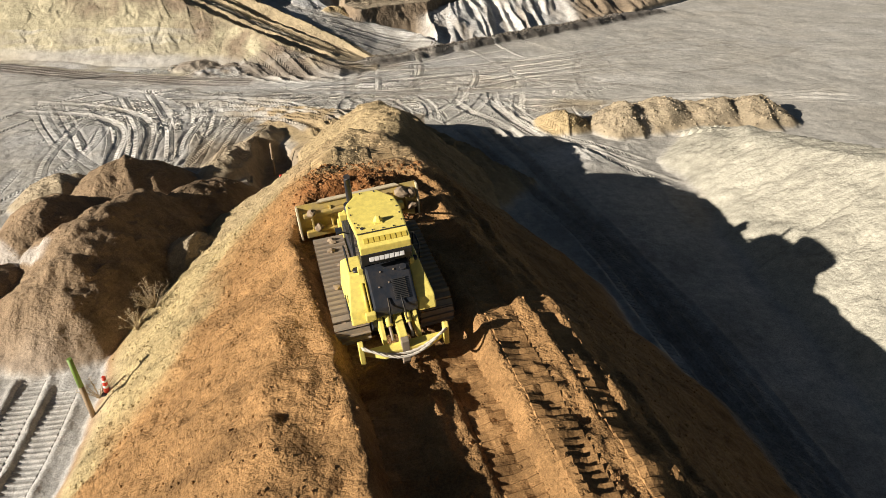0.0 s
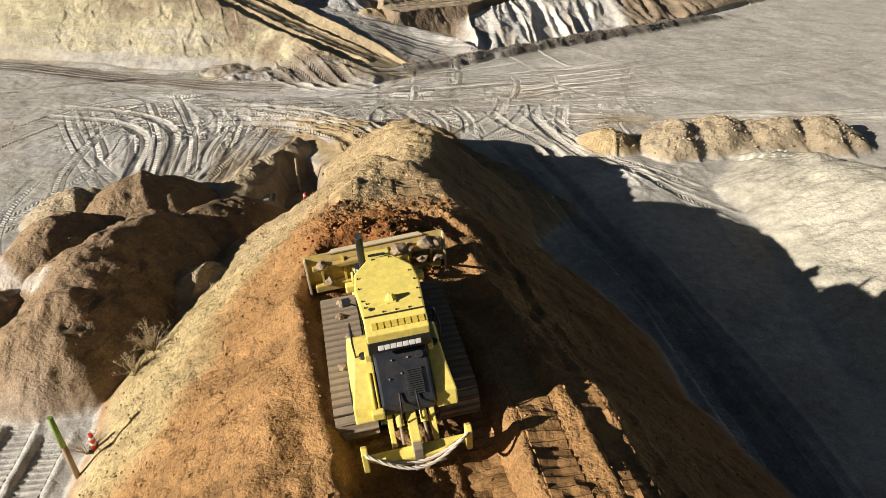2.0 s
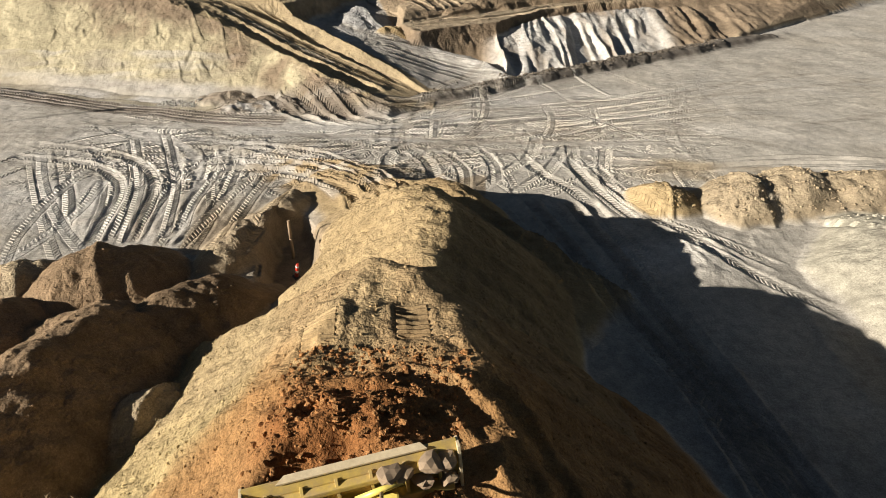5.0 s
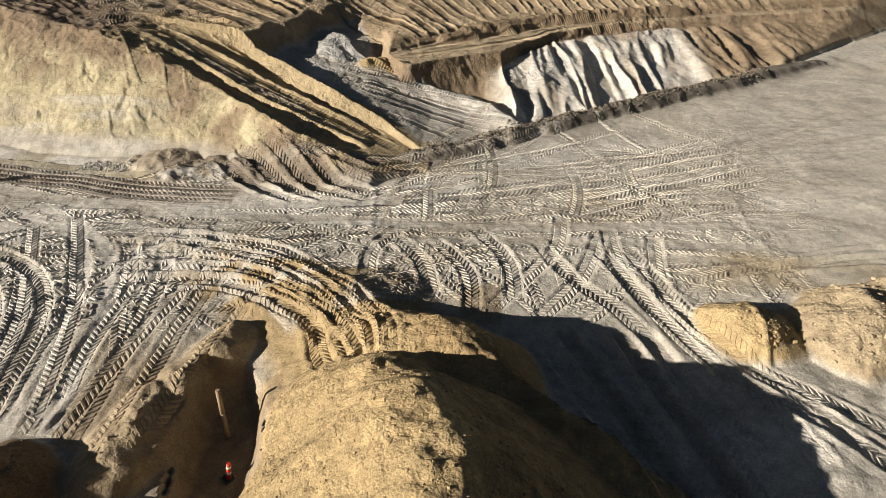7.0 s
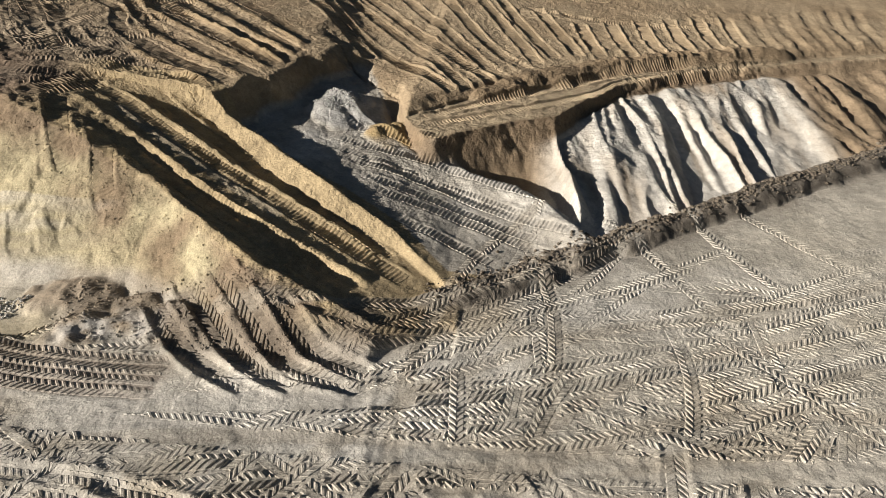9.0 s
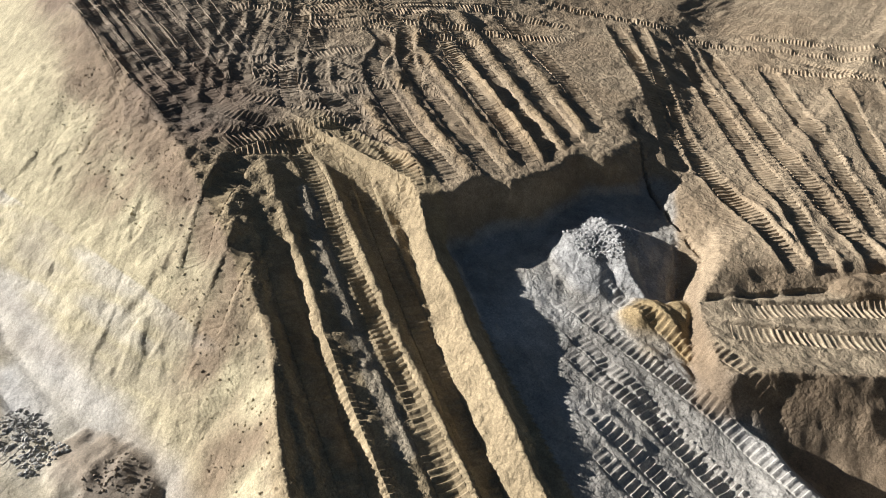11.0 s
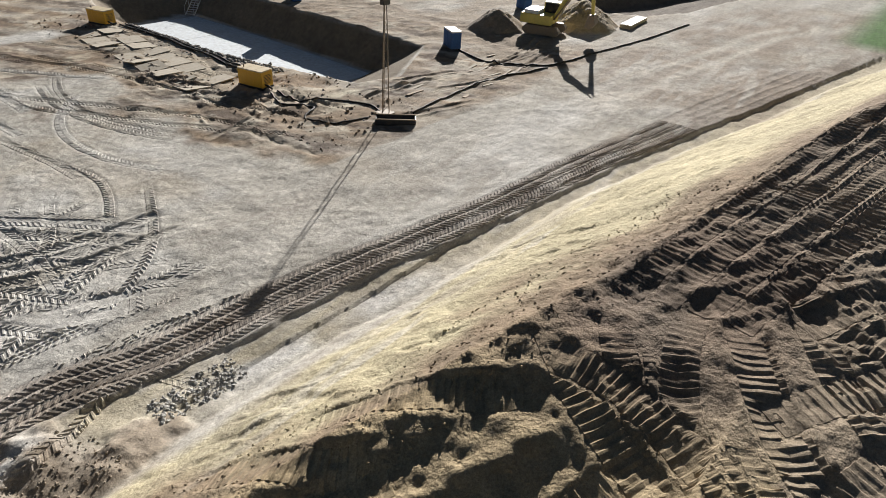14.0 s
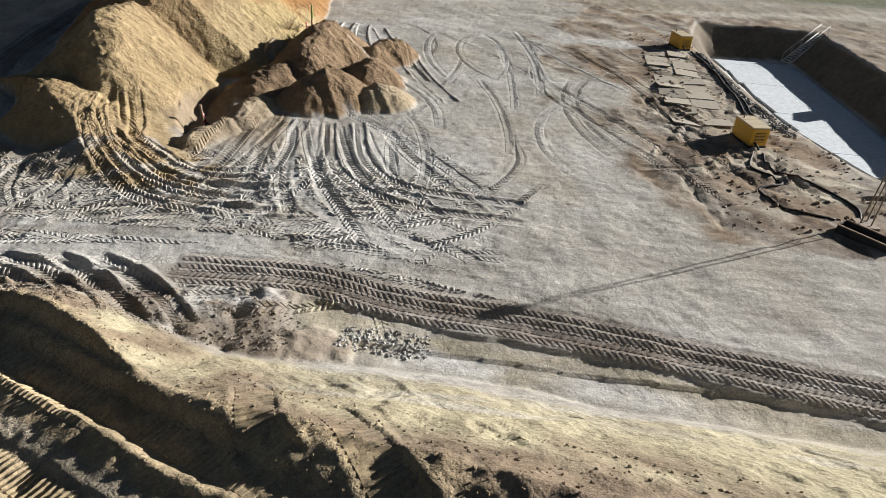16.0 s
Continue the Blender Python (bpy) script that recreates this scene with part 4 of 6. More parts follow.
for line in ([(-13.8, 66.6), (-9.4, 65.2), (-5.0, 63.9), (-1.2, 61.6)], [(-13.4, 65.6), (-8.0, 64.6), (-3.0, 62.5), (0.2, 60.9)], [(-10.9, 62.9), (-6.2, 61.9), (-1.4, 59.7)], [(-9.8, 60.9), (-6.7, 59.9), (-4.0, 58.4)], [(-12.0, 64.0), (-7.0, 63.0), (-2.0, 60.8)], [(-14.4, 67.6), (-8, 66.4), (-1.5, 64.0), (2.3, 62.4)], [(-14.0, 69.2), (-8.5, 68.0), (-2.5, 66.0)]):
    rut(line, **graded)
for line in ([(-7.9, 73.8), (-15.1, 80.7), (-23.5, 92.5)], [(-7.0, 74.5), (-12.9, 82.3), (-21.3, 93.8)], [(-5.4, 76.0), (-10.4, 81.5), (-19.1, 94.0)], [(-4.5, 77.0), (-7.1, 80.0), (-15.0, 93.0)], [(-3.2, 79.0), (-6.4, 82.8), (-10.9, 92.3)], [(-2.6, 80.3), (-5.3, 87.0), (-8.7, 95.3)], [(-1.3, 81.7), (-3.4, 86.4), (-6.4, 94.6)], [(0.4, 82.6), (-1.0, 87), (-3.0, 93)], [(-14.2, 77.6), (-17.5, 82.5), (-24.5, 91.0)]):
    rut(line, 0.9, 0.1, 0.07, "crawler", tread=1.2)
for line in ([(-9.4, 69.2), (-4.6, 72.3), (0.6, 76.2), (4.0, 80.0), (10, 83.6), (17, 87.0)], [(-9.6, 70.4), (-5.2, 74.2), (0.9, 79.2), (3.4, 81.4), (9.4, 84.6)], [(-18.5, 97.8), (-10.2, 99.9), (2.2, 103.1)], [(-15.6, 95.4), (-7.5, 94.9), (1.9, 97.9)], [(-16, 92.5), (-6, 95.5), (4, 97.5)], [(-4, 92.6), (3.5, 91.4), (12, 92.0)], [(-30, 90), (-16, 96), (2, 100)]):
    rut(line, 0.8, 0.1, 0.08, "crawler")
for k in range(11):
    rut([(2.6 + 2.3 * k, 81.6 + 0.95 * k), (1.4 + 2.4 * k, 85.5 + 1.0 * k), (0.6 + 2.6 * k, 90.5 + 1.1 * k)], 0.95, 0.08, 0.1, "crawler", tread=1.7)
for k in range(12):
    rut([(-42.9, 9.0 + 1.6 * k), (-40.2, 9.2 + 1.6 * k)], 0.14, 0.05, 0.03, tread=0)
# the trough that the machine cuts along the crest
trough = [(-2.75, 16.4), (-1.55, 13.9), (-0.6, 11.6), (0.9, 7.0), (2.2, 2.0), (3.2, -4.0)]
w = window(trough, 4)
d, side, arc = along(trough, X[w], Y[w])[:3]
s = d * side
n = fbm(X[w], Y[w], 0.8, 4, 91)
Z[w] -= 0.38 * step(1.8, 1.4, np.abs(s) + 0.08 * n)
Z[w] -= 0.22 * step(1.8, 1.4, np.abs(s) + 0.08 * n) * step(4.6, 6.2, arc)
Z[w] += 0.1 * (1 + 0.6 * n) * np.exp(-((s - 1.95) / 0.25) ** 2)
Z[w] += 0.2 * (1 + 0.6 * n) * np.exp(-((s + 1.95) / 0.28) ** 2)
for c in (3.2, 4.1, 4.9, 0.0):
    Z[w] += 0.1 * (1 + 0.8 * n) * np.exp(-((s - c) / 0.14) ** 2) - 0.06 * np.exp(-((s - c + 0.35) / 0.2) ** 2)
pair(trough[1:], 2.1, width=0.86, depth=0.05, edge=0.04, kind="crawler", tread=1.0)
rut([(0.9, 15.0), (1.9, 11.6), (3.0, 7.4), (4.4, 2.0), (5.3, -3.0)], 0.86, 0.05, 0.03, "crawler", tread=1.3)
rut([(2.3, 14.6), (3.2, 11.8), (4.3, 7.4), (5.7, 2.2)], 0.6, 0.05, 0.03, "crawler", tread=1.2)
# earth pushed up before the blade
w = window([(-3.2, 18.6)], 4)
ux, uy = X[w] + 3.1, Y[w] - 18.5
push = np.exp(-((0.93 * ux + 0.36 * uy) / 1.7) ** 4 - ((-0.36 * ux + 0.93 * uy) / 1.0) ** 2)
Z[w] += push * (0.55 + 0.35 * fbm(X[w], Y[w], 0.6, 4, 92))
paint(np.clip(push * 1.4, 0, 1), (0.30, 0.13, 0.045), w)
pair([(-3.1, 20.8), (-3.6, 23.2)], 2.3, width=0.86, depth=0.06, edge=0.05, kind="crawler", tread=1.4)
for line in ([(-12.1, 8.0), (-12.3, 12.0), (-12.9, 16.0)], [(-13.2, 8.0), (-13.5, 12.0), (-14.3, 16.5)], [(-14.6, 8.0), (-15.2, 12.0), (-16.4, 16.5)], [(-16.2, 9.0), (-18.0, 14.0), (-19.5, 19.0)], [(-17.8, 12.0), (-19.8, 18.0), (-22.5, 24.0)], [(-20.0, 16.0), (-22.0, 22.0), (-25.0, 28.0)]):
    rut(line, 0.86, 0.07, 0.05, "crawler", tread=1.2)

# fine relief of loose earth
rough_m = np.clip(Z, 0, 1.2) / 1.2 * np.where(Y > 45, 0.5, 1.0)
Z += (0.03 + 0.10 * rough_m) * fbm(X, Y, 0.9, 3, 61) + (0.012 + 0.05 * rough_m) * fbm(X, Y, 0.3, 2, 62)
south = rough_m * (Y < 45)
Z += south * (0.07 * np.abs(fbm(X, Y, 0.7, 3, 134)) + 0.05 * fbm(X * 0.5, Y, 0.42, 2, 135))


def soil_mesh(name, body):
    """The sheet of ground, or the piece of it that is one body of earth."""
    ny, nx = X.shape
    me = bpy.data.meshes.new(name)
    idx = np.arange(nx * ny).reshape(ny, nx)
    quads = np.stack([idx[:-1, :-1], idx[:-1, 1:], idx[1:, 1:], idx[1:, :-1]], -1)[LAB[:-1, :-1] == body]
    used, quads = np.unique(quads, return_inverse=True)
    quads = quads.reshape(-1, 4)
    me.vertices.add(len(used))
    me.vertices.foreach_set("co", np.stack([X, Y, Z], -1).reshape(-1, 3)[used].astype(np.float32).ravel())
    me.loops.add(quads.size)
    me.loops.foreach_set("vertex_index", quads.astype(np.int32).ravel())
    me.polygons.add(len(quads))
    me.polygons.foreach_set("loop_start", np.arange(0, quads.size, 4, dtype=np.int32))
    me.polygons.foreach_set("use_smooth", np.ones(len(quads), bool))
    me.update(calc_edges=True)
    me.normals_split_custom_set_from_vertices(normal.reshape(-1, 3)[used].astype(np.float32))
    c = C.reshape(-1, 3)[used]
    at = me.attributes.new("soil", "FLOAT_COLOR", "POINT")
    at.data.foreach_set("color", np.concatenate([c, LOOSE.reshape(-1, 1)[used]], -1).astype(np.float32).ravel())
    me.materials.append(SOIL)
    return new(name, me)


def ground_at(x, y):
    """Height of the finished ground."""
    x, y = np.asarray(x, float), np.asarray(y, float)
    i = np.clip(np.searchsorted(GX, x) - 1, 0, len(GX) - 2)
    j = np.clip(np.searchsorted(GY, y) - 1, 0, len(GY) - 2)
    f, g = (x - GX[i]) / (GX[i + 1] - GX[i]), (y - GY[j]) / (GY[j + 1] - GY[j])
    return (Z[j, i] * (1 - f) + Z[j, i + 1] * f) * (1 - g) + (Z[j + 1, i] * (1 - f) + Z[j + 1, i + 1] * f) * g


# trodden ground is firm, heaped ground loose
LOOSE = (0.16 + step(0.3, 1.1, Z) * np.where(Y > 53, 0.45, 0.6)) * (1 - 0.45 * SAND) * (1 - 0.4 * step(12, 15, X))
# where each body of earth ends and the next begins
gy, gx = np.gradient(Z, GY, GX)
normal = np.stack([-gx, -gy, np.ones_like(Z)], -1)
normal /= np.linalg.norm(normal, axis=-1, keepdims=True)
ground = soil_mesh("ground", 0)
for body, (bname, blabel, bcat, bgroup, bkind) in enumerate(MOUNDS, 1):
    if (LAB[:-1, :-1] == body).sum() > 20:
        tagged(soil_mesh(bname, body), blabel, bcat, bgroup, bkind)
tagged(ground, "grey, yellow and brown sandy ground with wheel tracks and banks", "ground", kind="structure")


# ---- tread prints in the tracks ----
def colour_at(x, y):
    i = np.clip(np.searchsorted(GX, x), 0, len(GX) - 1)
    j = np.clip(np.searchsorted(GY, y), 0, len(GY) - 1)
    return C[j, i]


# the last machine to pass leaves its print
OWN = np.full((2000, 2200), -1)


def own_cell(x, y):
    return np.clip(((y + 15) / 0.06).astype(int), 0, OWN.shape[0] - 1), np.clip(((x + 90) / 0.06).astype(int), 0, OWN.shape[1] - 1)


def claim():
    for number, (pts, width, k, tread) in enumerate(TRACKS):
        p = np.array(pts)
        run = np.concatenate([[0], np.cumsum(np.hypot(*(p[1:] - p[:-1]).T))])
        q = np.arange(0.5, run[-1] - 0.5, 0.04)
        if len(q) < 8:
            continue
        cx, cy = np.interp(q, run, p[:, 0]), np.interp(q, run, p[:, 1])
        tx, ty = np.gradient(cx), np.gradient(cy)
        ln = np.hypot(tx, ty) + 1e-9
        for o in np.arange(-0.52, 0.521, 0.06) * width:
            OWN[own_cell(cx - ty / ln * o, cy + tx / ln * o)] = number


claim()


def tread_prints(name, kind, label):
    """The bars that lugs and grousers left, as relief lying in the ruts: each row of points follows one bar's edge."""
    cos, cols, quads, base = [], [], [], 0
    pitch = 0.26 if kind == "tyre" else 0.225
    rows, bar = (np.array([0.0, 0.13, 0.45, 0.58]), np.array([0.0, 1.0, 0.9, 0.0])) if kind == "tyre" else (np.array([0.0, 0.2, 0.42, 0.7]), np.array([0.0, 1.0, 0.75, 0.05]))
    halves = (np.array([0.03, 0.2, 0.4, 0.5]), np.array([-0.5, -0.4, -0.2, -0.03])) if kind == "tyre" else (np.array([-0.5, -0.45, -0.2, 0.0, 0.2, 0.45, 0.5]),)
    for number, (pts, width, k, tread) in enumerate(TRACKS):
        if k != kind:
            continue
        p = np.array(pts)
        run = np.concatenate([[0], np.cumsum(np.hypot(*(p[1:] - p[:-1]).T))])
        count = int((run[-1] - 0.3) / pitch)
        if count < 4:
            continue
        dice = np.random.default_rng(number + 900)
        rake = dice.choice((-1, 1)) * 0.85
        for h, across in enumerate(halves):
            o = across * width
            start = np.arange(count) * pitch + dice.uniform(-0.02, 0.02, count) + (0.5 * pitch * h)
            s = (start[:, None] + rows[None] * pitch).ravel()
            high = (np.ones(count) * dice.uniform(0.75, 1.1, count))[:, None] * bar[None]
            high = high.ravel()
            q = np.clip(s[:, None] + (rake * np.abs(o) if kind == "tyre" else 0 * o), 0.01, run[-1] - 0.01)
            cx, cy = np.interp(q, run, p[:, 0]), np.interp(q, run, p[:, 1])
            tx = np.interp(q + 0.1, run, p[:, 0]) - np.interp(q - 0.1, run, p[:, 0])
            ty = np.interp(q + 0.1, run, p[:, 1]) - np.interp(q - 0.1, run, p[:, 1])
            ln = np.hypot(tx, ty) + 1e-9
            x, y = cx - ty / ln * o, cy + tx / ln * o
            worn = np.clip(0.85 + 0.9 * fbm(x, y, 2.4, 3, 77), 0.15, 1.1) * np.clip((16 - x) / 9, 0.05, 1)
            ends = np.clip(np.minimum(s, run[-1] - s) / min(2.5, 0.3 * run[-1]), 0.1, 1)[:, None]
            lift = high[:, None] * (0.046 if kind == "tyre" else 0.056) * tread * worn * ends + 0.008
            lift = np.where((OWN[own_cell(x, y)] == number) & (x < 16) & (x > -60), lift, -0.05)
            lift[:, 0 if across[0] < -0.1 else -1] = -0.03
            if kind == "crawler":
                lift[:, -1] = -0.03
            lift[0, :] = lift[-1, :] = -0.04
            z = ground_at(x, y) + lift
            n, m = x.shape
            idx = base + np.arange(n * m).reshape(n, m)
            seen = (lift[:-1, :-1] > 0) | (lift[:-1, 1:] > 0) | (lift[1:, 1:] > 0) | (lift[1:, :-1] > 0)
            quads.append(np.stack([idx[:-1, :-1], idx[:-1, 1:], idx[1:, 1:], idx[1:, :-1]], -1)[seen])
            cos.append(np.stack([x, y, z], -1).reshape(-1, 3))
            cols.append(colour_at(x, y).reshape(-1, 3))
            base += n * m
    co, cc, q = np.concatenate(cos), np.concatenate(cols), np.concatenate(quads)
    used, q = np.unique(q, return_inverse=True)
    co, cc, q = co[used], cc[used], q.reshape(-1, 4)
    me = bpy.data.meshes.new(name)
    me.vertices.add(len(co))
    me.vertices.foreach_set("co", co.astype(np.float32).ravel())
    me.loops.add(q.size)
    me.loops.foreach_set("vertex_index", q.astype(np.int32).ravel())
    me.polygons.add(len(q))
    me.polygons.foreach_set("loop_start", np.arange(0, q.size, 4, dtype=np.int32))
    me.polygons.foreach_set("use_smooth", np.zeros(len(q), bool))
    me.update(calc_edges=True)
    at = me.attributes.new("soil", "FLOAT_COLOR", "POINT")
    at.data.foreach_set("color", np.concatenate([cc, np.full((len(cc), 1), 0.16)], -1).astype(np.float32).ravel())
    me.materials.append(SOIL)
    return tagged(new(name, me), label, "tracks", kind="stuff")


tread_prints("tyre_tracks", "tyre", "chevron tyre tread prints pressed into grey sandy ground")
tread_prints("crawler_tracks", "crawler", "ribbed crawler track prints in brown and grey earth")


# ---- the things ----
def coated(name, colour, rough=0.5, metal=0.0, dust=(0.36, 0.24, 0.12), amount=0.35, grain=9.0):
    """A painted or bare hard surface with stains and a coat of dust in patches."""
    m, nt, bsdf = nodes_of(name)
    co = nt.nodes.new("ShaderNodeTexCoord").outputs["Object"]
    n = tex_noise(nt, grain, 5, 0.6, co)
    c = mix_rgb(nt, "MULTIPLY", 1.0, colour, ramp(nt, n.outputs["Fac"], [(0.3, 0.82), (0.7, 1.08)]).outputs["Color"])
    patch = tex_noise(nt, 2.7, 6, 0.68, co)
    f = ramp(nt, patch.outputs["Fac"], [(0.45, 0.0), (0.75, amount)])
    c = mix_rgb(nt, "MIX", f.outputs["Color"], c, dust)
    nt.links.new(c, bsdf.inputs["Base Color"])
    bsdf.inputs["Roughness"].default_value = rough
    bsdf.inputs["Metallic"].default_value = metal
    b = nt.nodes.new("ShaderNodeBump")
    b.inputs["Strength"].default_value = 0.25
    b.inputs["Distance"].default_value = 0.01
    nt.links.new(patch.outputs["Fac"], b.inputs["Height"])
    nt.links.new(b.outputs["Normal"], bsdf.inputs["Normal"])
    return m


PAINT = coated("yellow_paint", (0.84, 0.69, 0.17), 0.4, amount=0.16)
AMBER = coated("amber_paint", (0.58, 0.44, 0.07), 0.5, amount=0.2)
SAFETY = coated("orange_paint", (0.74, 0.42, 0.03), 0.5, amount=0.2)
STEEL = coated("worn_steel", (0.27, 0.22, 0.165), 0.65, 0.1, (0.36, 0.26, 0.16), 0.9)
BLACK = coated("black_paint", (0.022, 0.026, 0.034), 0.4, amount=0.12)
RUBBER = coated("black_hose", (0.02, 0.02, 0.02), 0.7, amount=0.3)
MUD = coated("dried_mud", (0.30, 0.225, 0.15), 0.95, amount=0.3)
LETTER = coated("white_marking", (0.82, 0.82, 0.8), 0.5, amount=0.1)
ROPE = coated("pale_rope", (0.62, 0.56, 0.46), 0.9, amount=0.2, grain=40)
BLUE = coated("blue_paint", (0.04, 0.12, 0.33), 0.85, amount=0.12)
BLADE = coated("scuffed_paint", (0.52, 0.38, 0.10), 0.65, dust=(0.33, 0.24, 0.15), amount=0.9)
GLASS = coated("dark_glass", (0.012, 0.015, 0.02), 0.08, amount=0.1)
WOOD = coated("grey_wood", (0.30, 0.22, 0.14), 0.85, amount=0.3, grain=20)
RED = coated("red_plastic", (0.65, 0.05, 0.025), 0.5, amount=0.15)
GREEN = coated("green_paint", (0.16, 0.27, 0.05), 0.6, amount=0.25)
CREAM = coated("pale_cover", (0.62, 0.52, 0.34), 0.6, amount=0.3)
CONCRETE = coated("white_blinding", (0.72, 0.77, 0.80), 0.8, dust=(0.45, 0.44, 0.40), amount=0.5, grain=3)


def part(name, bm, material, parent, label="", at=None):
    me = bpy.data.meshes.new(name)
    bm.to_mesh(me)
    bm.free()
    me.materials.append(material)
    ob = new(name, me)
    ob.parent = parent
    if at is not None:
        ob.matrix_local = at
    return tagged(ob, label)


def again(ob, at):
    """The same piece once more, at another pose under the same parent."""
    c = new(ob.name.split(".")[0], ob.data)
    c.parent = ob.parent
    c.matrix_local = at
    return c


def box(x0, x1, y0, y1, z0, z1, bevel=0.02, bm=None):
    bm = bm or bmesh.new()
    m = Matrix.Translation(((x0 + x1) / 2, (y0 + y1) / 2, (z0 + z1) / 2)) @ Matrix.Diagonal((x1 - x0, y1 - y0, z1 - z0, 1))
    made = bmesh.ops.create_cube(bm, size=1, matrix=m)
    if bevel:
        es = list({e for v in made["verts"] for e in v.link_edges})
        bmesh.ops.bevel(bm, geom=es, offset=bevel, segments=2, affect="EDGES", profile=0.6)
    return bm


def prism(outline, a, b, plane="xy", bevel=0.02, bm=None):
    """An outline drawn in a plane, pushed out from a to b along the third axis."""
    bm = bm or bmesh.new()

    def at(p, q):
        return {"xy": (p[0], p[1], q), "yz": (q, p[0], p[1]), "xz": (p[0], q, p[1])}[plane]
    lo = [bm.verts.new(at(p, a)) for p in outline]
    hi = [bm.verts.new(at(p, b)) for p in outline]
    n = len(outline)
    fs = [bm.faces.new(lo[::-1]), bm.faces.new(hi)] + [bm.faces.new((lo[i], lo[(i + 1) % n], hi[(i + 1) % n], hi[i])) for i in range(n)]
    bmesh.ops.recalc_face_normals(bm, faces=fs)
    if bevel:
        es = list({e for f in fs for e in f.edges})
        bmesh.ops.bevel(bm, geom=es, offset=bevel, segments=2, affect="EDGES", profile=0.6)
    return bm


def tube(points, r, sides=10, bm=None, ends=None):
    """A round bar or hose along a line of points."""
    bm = bm or bmesh.new()
    pts = [Vector(p) for p in points]
    rings = []
    for i, p in enumerate(pts):
        t = (pts[min(i + 1, len(pts) - 1)] - pts[max(i - 1, 0)]).normalized()
        u = t.cross(Vector((0, 0, 1)) if abs(t.z) < 0.9 else Vector((1, 0, 0))).normalized()
        v = t.cross(u)
        rr = r if ends is None else r + (ends - r) * i / (len(pts) - 1)
        rings.append([bm.verts.new(p + rr * (math.cos(6.2832 * k / sides) * u + math.sin(6.2832 * k / sides) * v)) for k in range(sides)])
    for a, b in zip(rings, rings[1:]):
        for k in range(sides):
            f = bm.faces.new((a[k], a[(k + 1) % sides], b[(k + 1) % sides], b[k]))
            f.smooth = True
    bm.faces.new(rings[0][::-1])
    bm.faces.new(rings[-1])
    bmesh.ops.recalc_face_normals(bm, faces=bm.faces)
    return bm


def lump(r, seed, flat=0.7, bm=None, at=(0, 0, 0), detail=2):
    """A clod of earth."""
    bm = bm or bmesh.new()
    made = bmesh.ops.create_icosphere(bm, subdivisions=detail, radius=r)
    off = Vector((seed * 3.1, seed * 1.7, seed * 0.9))
    for v in made["verts"]:
        v.co *= 1 + 0.55 * noise.noise(v.co / r * 1.1 + off) + 0.25 * noise.noise(v.co / r * 2.7 + off)
        v.co.z *= flat
        v.co += Vector(at)
    return bm


